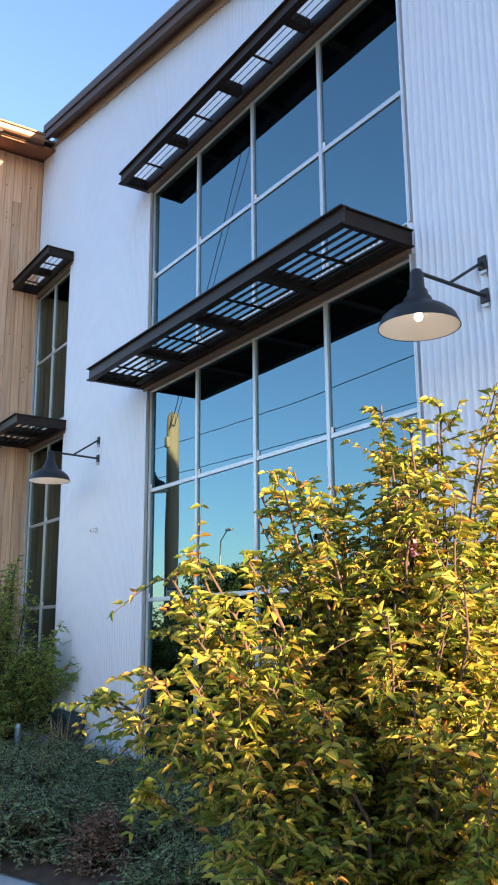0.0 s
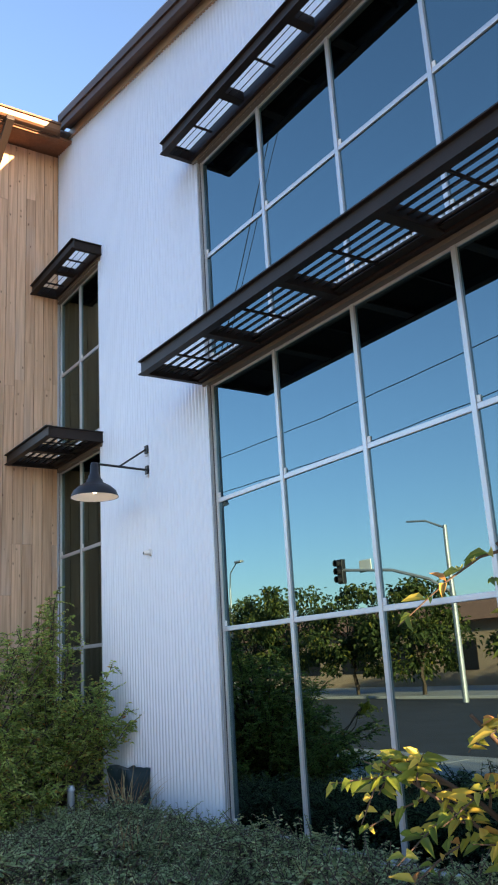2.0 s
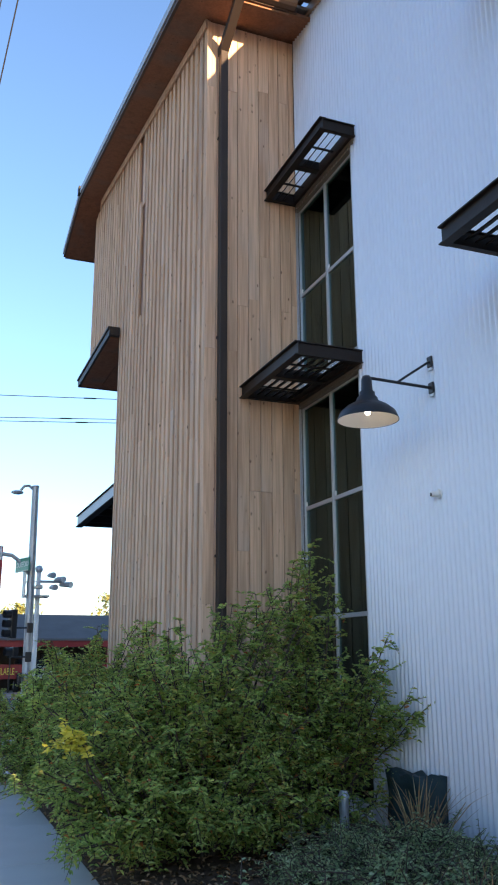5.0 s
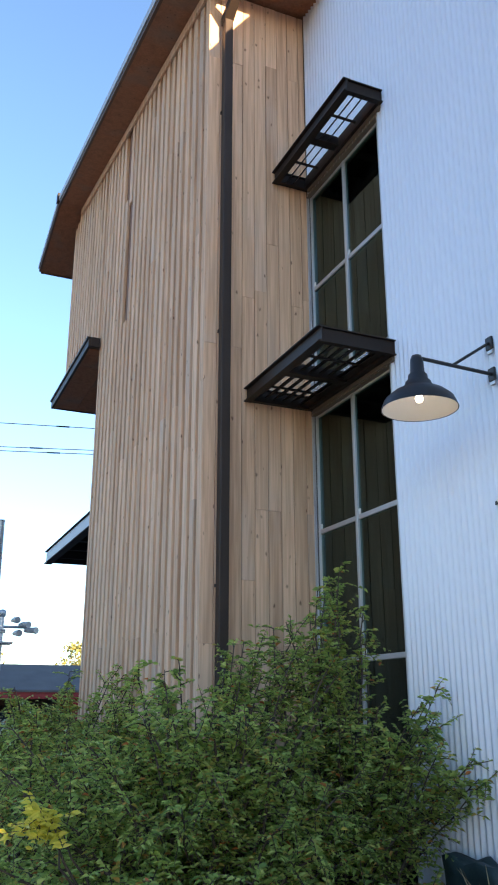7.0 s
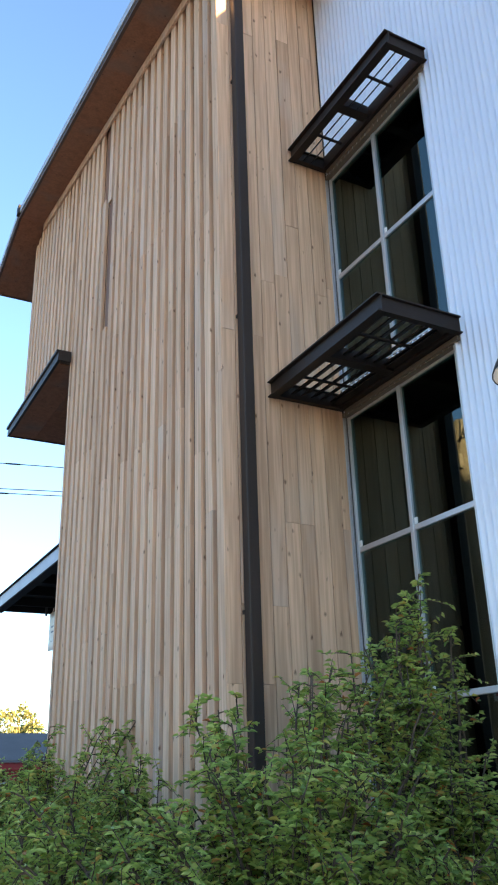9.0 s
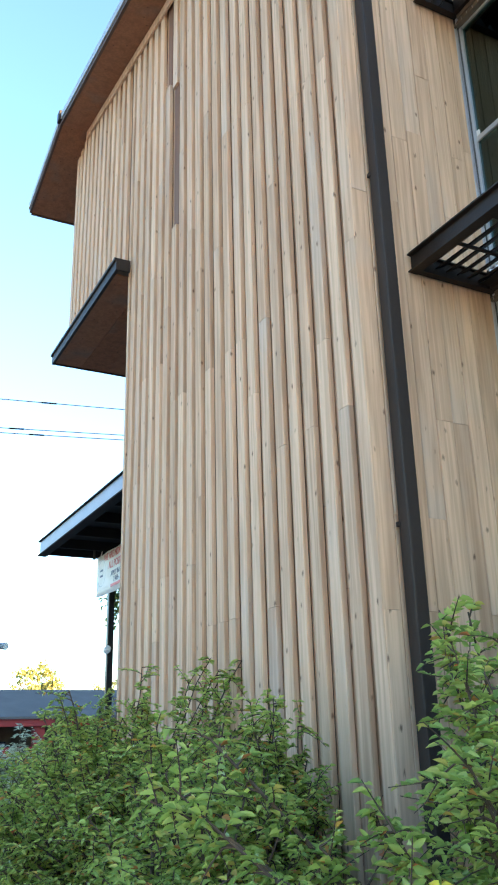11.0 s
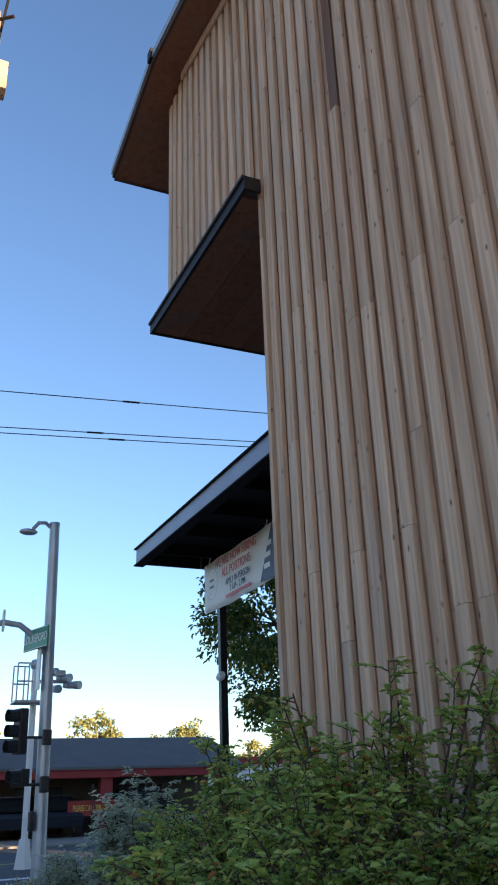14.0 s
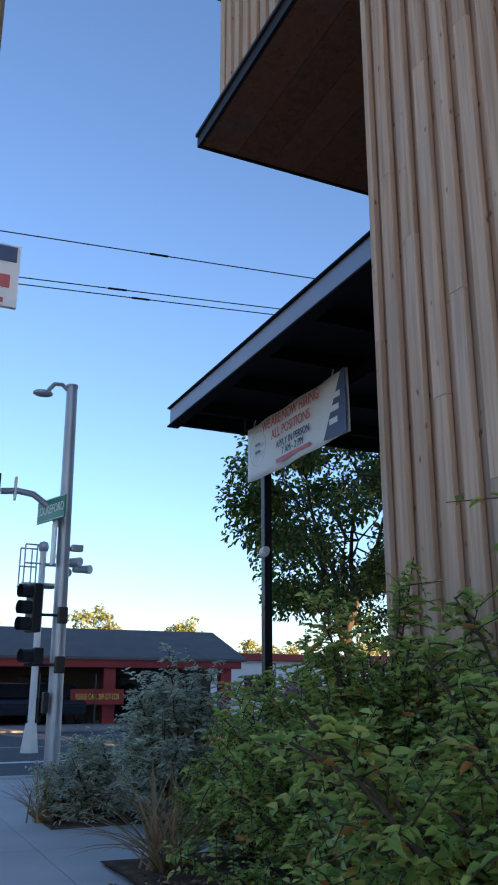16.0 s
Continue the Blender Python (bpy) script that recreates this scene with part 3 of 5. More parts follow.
# ---- canopies over the windows ----
def canopy(y0, y1, x_out, z_top, bays, slats, deep, label):
    c = thing("window_canopy", label, "canopy", (WX - 0.03, (y0 + y1) / 2, z_top - 0.14), group="window canopies")
    inv = Matrix.Translation(-Vector(c.location))

    def add(name, bm, mat="dark", lab=""):
        return moved(part(name, bm, mat, c, lab), inv)

    h, x_in = 0.15, WX - 0.035
    zb = z_top - h
    # I-shaped fascia: flanges stand proud of the web on both sides
    def beam(u, w):
        return [(u - w, zb), (u + w, zb), (u + w, zb + 0.011), (u + 0.006, zb + 0.014), (u + 0.006, z_top - 0.014), (u + w, z_top - 0.011), (u + w, z_top), (u - w, z_top), (u - w, z_top - 0.011), (u - 0.006, z_top - 0.014), (u - 0.006, zb + 0.014), (u - w, zb + 0.011)]
    add("front_beam", prism(beam(x_out + 0.015, 0.04), 1, y0, y1))
    for y in (y0 + 0.03, y1 - 0.03):
        add("end_beam", box((x_out + 0.0215, y - 0.006, zb + 0.015), (x_in, y + 0.006, z_top - 0.015)))
        for z in (zb + 0.003, z_top - 0.013):
            add("flange", box((x_out + 0.0215, y - 0.028, z), (x_in, y + 0.028, z + 0.010)))
    add("wall_beam", box((x_in - (0.07 if deep else 0.05), y0 + 0.061, zb + 0.005), (x_in, y1 - 0.061, z_top - 0.004), 0.006))
    add("light_edge", box((x_in - 0.02, y0 + 0.05, zb - 0.035), (x_in + 0.015, y1 - 0.05, zb + 0.003), 0.004), "edge_tan", "grey brown metal edge below the wall beam")
    w = (y1 - y0) / bays
    for k in range(1, bays):
        add("cross_beam", box((x_out + 0.056, y0 + k * w - 0.05, zb + 0.01), (x_in - 0.072, y0 + k * w + 0.05, z_top - 0.03), 0.006))
    for k in range(bays):
        a, b = y0 + k * w + 0.052, y0 + (k + 1) * w - 0.052
        span = x_in - 0.08 - (x_out + 0.075)
        for s in range(slats):
            x = x_out + 0.075 + span * (s + 0.5 if slats > 2 else s + 1) / (slats if slats > 2 else slats + 1)
            if deep:
                bm = box((-0.048, a, -0.006), (0.048, b, 0.006), 0.002)
                bmesh.ops.transform(bm, matrix=Matrix.Translation((x, 0, zb + 0.075)) @ Matrix.Rotation(radians(-28), 4, "Y"), verts=bm.verts)
                add("louvre", bm)
            else:
                bm = box((-0.062, a, -0.004), (0.062, b, 0.004), 0.002)
                bmesh.ops.transform(bm, matrix=Matrix.Translation((x, 0, zb + 0.075)) @ Matrix.Rotation(radians(-54), 4, "Y"), verts=bm.verts)
                add("louvre", bm)
        if deep:
            add("inner_plate", box((x_in - 0.15, a, zb + 0.03), (x_in - 0.072, b, zb + 0.04)))
        add("cross_bar", box((x_out + 0.056, (a + b) / 2 - 0.012, zb + 0.03), (x_in - 0.07, (a + b) / 2 + 0.012, zb + 0.049), 0.003))
    return c


canopy(4.20, 8.88, 3.69, 4.63, 4, 6, True, "deep dark metal canopy with louvre blades over the lower window")
canopy(4.20, 8.89, 4.03, 7.30, 4, 2, False, "shallow dark metal canopy with open bars over the upper window")
canopy(11.37, 12.985, 3.65, 4.64, 2, 6, True, "deep dark metal canopy with louvre blades over the narrow window")
canopy(11.35, 12.985, 3.99, 7.32, 2, 2, False, "shallow dark metal canopy with open bars over the narrow window")


# ---- roof ----
def roof_slab(name, ya, yb, x0, x1, under, thick, mat, parent):
    return part(name, prism([(ya, under(ya)), (yb, under(yb)), (yb, under(yb) + thick), (ya, under(ya) + thick)], 0, x0, x1), mat, parent)


roof = thing("roof", "pitched metal roof with brown fascia and timber soffit", "roof", kind="structure")
roof_slab("soffit_white", Y_END - 0.5, 12.4, 4.27, WX + 0.2, lambda y: white_top(y) - 0.012, 0.05, "fascia", roof)
roof_slab("fascia_board", Y_END - 0.5, 12.4, 4.20, 4.27, lambda y: white_top(y) - 0.08, 0.21, "fascia", roof)
roof_slab("drip_edge", Y_END - 0.5, 12.4, 4.17, 4.20, lambda y: white_top(y) + 0.03, 0.12, "fascia", roof)
roof_slab("wall_trim", Y_END, Y_WOOD, WX - 0.06, WX - 0.025, lambda y: white_top(y) - 0.15, 0.135, "gutter", roof)
roof_slab("roof_sheet", Y_END - 0.5, 12.42, 4.18, 16.0, lambda y: white_top(y) + 0.131, 0.05, "roof", roof)
X_OUT = 2.70
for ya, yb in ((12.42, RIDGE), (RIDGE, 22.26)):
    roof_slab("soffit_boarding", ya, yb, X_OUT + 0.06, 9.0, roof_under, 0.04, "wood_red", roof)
    roof_slab("fascia_board", ya, yb, X_OUT + 0.02, X_OUT + 0.06, lambda y: roof_under(y) - 0.005, 0.13, "fascia", roof)
    roof_slab("drip_edge", ya, yb, X_OUT, X_OUT + 0.02, lambda y: roof_under(y) + 0.06, 0.12, "roof", roof)
    roof_slab("roof_sheet", ya, yb, X_OUT + 0.021, 14.0, lambda y: roof_under(y) + 0.135, 0.04, "roof", roof)
part("end_fascia", box((X_OUT + 0.061, 22.261, roof_under(22.26) - 0.02), (12, 22.3, roof_under(22.26) + 0.13)), "fascia", roof)
zg = roof_under(12.42)
part("eave_fascia", box((X_OUT + 0.061, 12.385, zg - 0.004), (4.2, 12.415, zg + 0.13)), "fascia", roof)
part("ridge_cap", box((X_OUT - 0.03, RIDGE - 0.08, roof_under(RIDGE) + 0.04), (X_OUT + 0.03, RIDGE + 0.06, roof_under(RIDGE) + 0.22), 0.01), "dark", roof)
gutter = thing("gutter", "brown metal gutter with a dark downpipe", "gutter", (3.4, 12.38, zg))
inv = Matrix.Translation(-Vector(gutter.location))
prof = [(12.38, zg + 0.015), (12.30, zg + 0.015), (12.27, zg + 0.04), (12.25, zg + 0.11), (12.22, zg + 0.115), (12.22, zg + 0.145), (12.26, zg + 0.145), (12.28, zg + 0.06), (12.37, zg + 0.06), (12.38, zg + 0.135)]
moved(part("trough", prism(prof, 0, X_OUT - 0.02, 4.16), "gutter_brown", gutter), inv)
moved(part("strap", box((X_OUT + 0.3, 12.42, zg - 0.03), (4.1, 12.46, zg - 0.006)), "wood_red", gutter), inv)
PX = 3.325
moved(part("outlet", box((PX, 12.24, zg - 0.06), (PX + 0.12, 12.36, zg + 0.012), 0.01), "pipe", gutter), inv)
moved(part("offset_pipe", prism([(12.24, zg - 0.07), (12.36, zg - 0.07), (12.99, zg - 0.33), (12.99, zg - 0.45), (12.90, zg - 0.45)], 0, PX + 0.005, PX + 0.115), "pipe", gutter), inv)
moved(part("downpipe", box((PX + 0.01, 12.87, 0.06), (PX + 0.11, 12.97, zg - 0.40), 0.012), "pipe", gutter, "dark bronze square downpipe"), inv)
for z in (2.6, 5.2, 7.9):
    moved(part("bracket", box((PX + 0.002, 12.95, z), (PX + 0.118, 12.985, z + 0.03), 0.003), "pipe", gutter), inv)

# plain unseen block added behind the building, to shade the shop across the crossing
tagged(part("shade_block", box((14.01, 10.0, Z0), (40, 22.0, 14.6)), "metal_white"), "plain unseen block added behind the building to shade the shop", "wall", kind="structure")

# ---- timber walls: backing, then boards ----
def prism_y(profile, lo, hi):
    return prism(profile, 0, lo, hi)


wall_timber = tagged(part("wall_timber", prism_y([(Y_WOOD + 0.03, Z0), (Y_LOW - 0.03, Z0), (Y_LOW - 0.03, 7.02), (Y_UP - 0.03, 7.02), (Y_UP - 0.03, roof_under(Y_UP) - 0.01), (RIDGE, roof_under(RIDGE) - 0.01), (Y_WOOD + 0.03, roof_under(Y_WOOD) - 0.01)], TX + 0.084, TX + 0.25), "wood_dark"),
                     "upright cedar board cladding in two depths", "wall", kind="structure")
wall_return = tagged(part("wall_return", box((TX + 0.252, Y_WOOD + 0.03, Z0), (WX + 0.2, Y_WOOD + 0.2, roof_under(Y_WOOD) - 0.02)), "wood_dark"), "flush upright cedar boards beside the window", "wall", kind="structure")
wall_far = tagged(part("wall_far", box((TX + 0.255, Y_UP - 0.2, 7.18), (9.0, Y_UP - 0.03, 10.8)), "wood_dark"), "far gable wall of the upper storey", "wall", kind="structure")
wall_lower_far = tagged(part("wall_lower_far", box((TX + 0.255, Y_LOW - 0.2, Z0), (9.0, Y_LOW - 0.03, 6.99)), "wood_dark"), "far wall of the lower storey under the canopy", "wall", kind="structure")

# ---- overhanging slab and porch roof at the corner ----
overhang = thing("overhang", "dark metal edged overhang with a boarded underside", "overhang", kind="structure")
edge = [(2.99, 7.00), (3.03, 7.00), (3.03, 7.165), (2.965, 7.165), (2.965, 7.13), (2.99, 7.125)]
part("edge_beam", prism(edge, 1, Y_LOW - 0.12, 20.95), "dark", overhang)
part("end_beam", box((3.031, Y_LOW - 0.12, 7.005), (TX - 0.012, Y_LOW - 0.08, 7.165)), "dark", overhang)
part("far_beam", box((3.031, 20.91, 7.00), (9.0, 20.95, 7.165)), "dark", overhang)
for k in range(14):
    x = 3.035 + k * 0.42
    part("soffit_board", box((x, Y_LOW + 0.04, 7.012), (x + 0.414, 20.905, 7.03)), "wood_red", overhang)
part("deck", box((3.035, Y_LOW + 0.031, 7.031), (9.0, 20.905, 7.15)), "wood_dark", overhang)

porch = thing("porch_roof", "black steel porch roof with a grey edge beam", "canopy", (3.45, 20.5, 4.345))
inv = Matrix.Translation(-Vector(porch.location))
moved(part("edge_beam", box((3.445, Y_LOW + 0.01, 4.367), (3.50, 22.92, 4.585)), "grey_steel", porch, "grey primed steel beam"), inv)
moved(part("top_flange", box((3.415, Y_LOW + 0.01, 4.587), (9.0, 22.95, 4.607)), "matte_black", porch), inv)
moved(part("bottom_flange", box((3.415, Y_LOW + 0.01, 4.345), (3.56, 22.94, 4.365)), "matte_black", porch), inv)
moved(part("front_beam", box((3.501, 22.84, 4.37), (9.0, 22.91, 4.585)), "matte_black", porch), inv)
moved(part("decking", box((3.501, Y_LOW + 0.02, 4.54), (8.99, 22.83, 4.57)), "matte_black", porch), inv)
for k in range(5):
    y = 18.5 + k * 0.95
    moved(part("joist", box((3.502, y, 4.385), (8.98, y + 0.06, 4.539)), "matte_black", porch), inv)
moved(part("inner_beam", box((4.55, Y_LOW + 0.02, 4.24), (4.65, 22.83, 4.384)), "matte_black", porch), inv)
for k, y in ((0, 19.9), (1, 21.1)):
    moved(part("downlight", lathe([(0.0, 4.52), (0.05, 4.52), (0.06, 4.535)], 12), "galv", porch), inv @ Matrix.Translation((4.7, y, 0)))
post = thing("porch_post", "slim black square post under the porch roof", "post", (4.60, 22.53, 0))
part("shaft", box((-0.05, -0.05, 0.02), (0.05, 0.05, 4.24), 0.008), "black", post)
part("foot_plate", box((-0.12, -0.12, 0.0), (0.12, 0.12, 0.02)), "black", post)
moved(part("spotlight", lathe([(0.0, -0.06), (0.05, -0.06), (0.06, 0.0), (0.045, 0.06), (0.0, 0.065)], 14), "white", post, "small white spotlight"), Matrix.Translation((-0.07, -0.09, 2.78)) @ Matrix.Rotation(radians(70), 4, "X"))


# ---- wall lamps and small fittings ----
def wall_lamp():
    """A barn lamp: shade, inner enamel, bulb, arm with a strut and two wall plates; origin at the lower plate."""
    g = thing("wall_lamp", "black barn lamp with a white inside on a braced arm, lit", "lamp", group="barn lamps")
    out = -0.665
    shade = [(0.0, 0.035), (0.034, 0.03), (0.045, 0.0), (0.05, -0.10), (0.066, -0.115), (0.07, -0.15), (0.088, -0.165), (0.098, -0.20), (0.18, -0.245), (0.237, -0.295), (0.262, -0.355), (0.265, -0.366)]
    part("shade", lathe(shade), "black", g, smooth=True).location = (out, 0, 0)
    inner = [(0.0, -0.22), (0.10, -0.224), (0.172, -0.255), (0.228, -0.302), (0.258, -0.364)]
    part("shade_lining", lathe(inner), "lamp_in", g, "white enamel lining", smooth=True).location = (out, 0, 0)
    part("bulb", lathe([(0.0, -0.32), (0.02, -0.312), (0.028, -0.29), (0.02, -0.262), (0.014, -0.225)], 14), "bulb", g, "glowing warm bulb", smooth=True).location = (out, 0, 0)
    part("arm", rod((-0.02, 0, 0.0), (out, 0, 0.02), 0.014), "black", g)
    part("strut", rod((-0.02, 0, 0.245), (-0.36, 0, 0.012), 0.011), "black", g)
    for z in (0.0, 0.245):
        part("wall_plate", box((-0.02, -0.035, z - 0.05), (0.0, 0.035, z + 0.05), 0.006), "black", g)
        part("bracket", box((-0.016, -0.03, z - 0.08), (-0.001, 0.03, z - 0.055), 0.004), "trim", g, "pale metal bracket")
    return g


lamp = wall_lamp()
lamp.location = (WX - 0.034, 10.16, 3.845)
copy_thing(lamp, pose(WX - 0.034, 3.56, 3.85))
spigot = thing("security_fixture", "small pale security fixture on the corrugated wall", "fixture", (WX - 0.034, 10.14, 2.885))
part("rose", lathe([(0.0, 0.0), (0.04, 0.0), (0.04, 0.015), (0.0, 0.02)], 16), "white", spigot).matrix_basis = pose(0, 0, 0, 0, -90, 0)
part("body", rod((-0.015, 0, 0), (-0.075, 0.02, -0.01), 0.028, 0.024, 14), "white", spigot)
part("lens", rod((-0.076, 0.02, -0.01), (-0.082, 0.021, -0.01), 0.016, 0.016, 12), "black", spigot)

# ---- lettered banner under the porch roof ----
banner = thing("banner", "white hiring banner with red and navy lettering, one corner folded", "banner", (4.33, 21.30, 3.965))
nv, nf = [], []
for j in range(7):
    for i in range(25):
        u, v = i / 24, j / 6
        nv.append((0.02 * math.sin(u * 7 + v) * (1 - v) + 0.012 * math.sin(u * 19), 1.19 - 2.38 * u, -0.34 + 0.67 * v - 0.03 * math.sin(u * 3.1) * (1 - v)))
for j in range(6):
    for i in range(24):
        a = j * 25 + i
        nf.append((a, a + 1, a + 26, a + 25))
sheet = raw("sheet", nv, nf, "white", banner, smooth=True)
mod = sheet.modifiers.new("thick", "SOLIDIFY")
mod.thickness, mod.offset = 0.003, 1
part("fold", prism([(-1.195, 0.33), (-1.195, -0.35), (-0.74, -0.33), (-1.12, 0.33)], 0, -0.034, -0.030), "navy", banner, "dark navy folded corner with pale script")
face = Matrix.Translation((-0.036, 0, 0)) @ pose(0, 0, 0, 90, 0, -90)
for text, size, z, mat, y in (("WE ARE NOW HIRING", 0.165, 0.22, "red_print", 0.02), ("ALL POSITIONS", 0.165, 0.06, "red_print", 0.0), ("APPLY IN PERSON", 0.12, -0.09, "navy", -0.05), ("7 AM - 2 PM", 0.12, -0.195, "navy", -0.05)):
    lettering("lettering", text, size, Matrix.Translation((0, y, z)) @ face, mat, banner, 0.82)
part("print_bar", box((-0.036, -0.45, -0.30), (-0.033, 0.35, -0.255)), "red_print", banner)
for k in range(3):
    part("print_bar", box((-0.038, -1.09 + k * 0.03, 0.06 - k * 0.13), (-0.035, -0.93 + k * 0.03, 0.12 - k * 0.13)), "white", banner)
bm = bmesh.new()
bmesh.ops.create_circle(bm, segments=28, radius=0.22)
ring = bmesh.ops.extrude_edge_only(bm, edges=bm.edges[:])["geom"]
bmesh.ops.scale(bm, vec=(0.95, 0.95, 1), verts=[v for v in ring if isinstance(v, bmesh.types.BMVert)])
bmesh.ops.transform(bm, matrix=Matrix.Translation((0, 0.83, 0)) @ face, verts=bm.verts)
part("emblem", bm, "galv", banner, "pale grey ring")
for z in (0.06, -0.03):
    part("emblem_mark", box((-0.038, 0.76, z - 0.03), (-0.035, 0.90, z)), "navy", banner)
for y in (1.03, -0.87):
    part("tie", rod((0, y, 0.30), (0.03, y, 0.43), 0.008, seg=6), "white", banner)
clamp = thing("pipe_hook", "small dark hook under the porch roof", "hook", (4.22, 22.33, 4.390))
part("stem", rod((0, 0, 0), (0, 0, -0.16), 0.02, seg=8), "black", clamp)


# ---- street furniture ----
def signal_head(parent, at, n=3, face=-72, size=0.68):
    """Traffic signal head: housing, visors and lenses."""
    h = part("signal_head", box((-0.17, -0.12, -0.17 * n), (0.17, 0.10, 0.17 * n), 0.03), "black", parent, "black traffic signal head")
    h.matrix_basis = pose(*at, 0, 0, face) @ Matrix.Scale(size, 4)
    for k in range(n):
        z = 0.34 * ((n - 1) / 2 - k)
        bm = bmesh.new()
        seg = 14
        a = [bm.verts.new((0.145 * math.cos(q), -0.12 - d, z + 0.145 * math.sin(q))) for d in (0, 0.24) for q in [math.pi * (1.5 + 1.7 * (i / seg - 0.5) - 1.0) for i in range(seg + 1)]]
        for i in range(seg):
            bm.faces.new((a[i], a[i + 1], a[seg + 2 + i], a[seg + 1 + i]))
        part("visor", bm, "black", h)
        moved(part("lens", lathe([(0.0, 0.02), (0.09, 0.012), (0.14, 0.0)], 16), "black", h), Matrix.Translation((0, -0.122, z)) @ Matrix.Rotation(radians(90), 4, "X"))
    return h


SIG = Vector((2.77, 25.93, 0))
sp = thing("traffic_signal", "tall grey signal pole with street lamp, signals and sign", "traffic light", SIG - Vector((0, 0, 0.17)))
up = Matrix.Translation((0, 0, 0.17))
moved(part("pole", rod((0.12, 0, -0.14), (0.06, 0, 5.78), 0.112, 0.085, 24), "galv", sp), up)
moved(part("base_flange", box((-0.12, -0.24, -0.168), (0.36, 0.24, -0.12), 0.01), "galv", sp), up)
moved(part("cap", rod((0.06, 0, 5.782), (0.06, 0, 5.82), 0.095, 0.09, 24), "galv", sp), up)
moved(tube("lamp_arm", [(0.03, 0, 5.70), (-0.10, 0, 5.81), (-0.22, 0, 5.80), (-0.31, 0, 5.68)], 0.035, "galv", sp), up)
bm = bmesh.new()
bmesh.ops.create_uvsphere(bm, u_segments=14, v_segments=8, radius=0.5)
bmesh.ops.transform(bm, matrix=Matrix.Translation((-0.39, 0, 5.62)) @ Matrix.Diagonal((0.32, 0.22, 0.11, 1)), verts=bm.verts)
moved(part("luminaire", bm, "galv", sp, "grey street lamp head", True), up)
moved(tube("mast_arm", [(0.0, 0, 3.55), (-0.2, 0, 3.85), (-0.42, 0, 4.0), (-0.65, 0, 4.03), (-0.9, -0.02, 4.0)], 0.05, "galv", sp), up)
moved(part("mast_plate", box((-0.71, -0.06, 3.88), (-0.67, 0.04, 4.24), 0.02), "white", sp, "pale plate on the mast arm"), up)
signal_head(sp, (-1.02, -0.05, 3.90 + 0.17))
signal_head(sp, (-0.30, -0.10, 2.31 + 0.17))
signal_head(sp, (-0.22, -0.05, 1.64 + 0.17), 1)
for z in (2.22, 1.52):
    moved(part("clamp", box((0.04, -0.14, z - 0.12), (0.19, 0.10, z + 0.12), 0.02), "black", sp), up)
    moved(part("bracket", rod((-0.38, -0.05, z), (0.06, -0.09, z), 0.022, seg=8), "black", sp), up)
s = moved(part("street_sign", box((-0.42, -0.015, -0.17), (0.42, 0.015, 0.17), 0.006), "sign_green", sp, "green street name sign with white letters"), Matrix.Identity(4))
s.matrix_basis = pose(-0.16, -0.14, 3.76 + 0.17, 0, 0, -74)
lettering("lettering", "LOCKEFORD", 0.19, Matrix.Translation((0, -0.0165, 0)) @ pose(0, 0, 0, 90, 0, 0), "white", s, 0.74)
for z in (-0.162, 0.152):
    part("border", box((-0.41, -0.0185, z), (0.41, -0.0155, z + 0.01)), "white", s)
moved(part("notice_plate", box((-0.09, -0.18, 2.95), (-0.06, 0.08, 3.60), 0.01), "white", sp, "pale plate strapped to the pole"), up)
moved(part("camera_arm", rod((0, 0, 3.2), (0.30, 0, 3.22), 0.03, seg=8), "galv", sp), up)
moved(part("camera_box", box((0.2, -0.06, 3.18), (0.38, 0.06, 3.28), 0.02), "galv", sp), up)
moved(part("push_button", box((-0.09, -0.14, 0.86), (-0.01, -0.02, 1.14), 0.01), "black", sp, "black push button box"), up)

# second, slimmer pole with a railed platform
gp = thing("rail_crossing_mast", "pale metal mast with a small railed platform", "mast", (3.95, 33.2, -0.17))
part("pole", rod((0, 0, 0), (0, 0, 4.45), 0.08, 0.075, 14), "white", gp)
part("base_cone", rod((0, 0, 0), (0, 0, 0.62), 0.2, 0.12, 8), "white", gp)
part("platform", box((-0.50, -0.35, 3.62), (0.35, 0.35, 3.68), 0.01), "galv", gp)
for x in (-0.47, -0.20):
    for y in (-0.32, 0.32):
        part("rail_post", rod((x, y, 3.68), (x, y, 4.55), 0.02, seg=6), "galv", gp)
for y in (-0.32, 0.32):
    for z in (4.12, 4.55):
        part("rail", rod((-0.47, y, z), (-0.1, y, z), 0.02, seg=6), "galv", gp)
part("lamp_ball", lathe([(0.0, 4.42), (0.10, 4.46), (0.13, 4.56), (0.10, 4.66), (0.0, 4.70)], 14), "galv", gp, smooth=True)
part("light_beam", rod((0.05, 0, 4.15), (0.85, -0.1, 4.15), 0.045, seg=8), "galv", gp)
for k, (x, z, dx) in enumerate(((0.32, 4.35, 0.10), (0.55, 4.22, 0.22), (0.72, 4.05, 0.30), (0.40, 3.95, 0.10))):
    light = part("crossing_light", rod((x, -0.08, z), (x + dx * 0.4, -0.26, z), 0.06, 0.09, 12), "galv", gp)
    part("hood", rod((x + dx * 0.42, -0.265, z), (x + dx, -0.48, z - 0.02), 0.085, 0.105, 12), "galv", light)

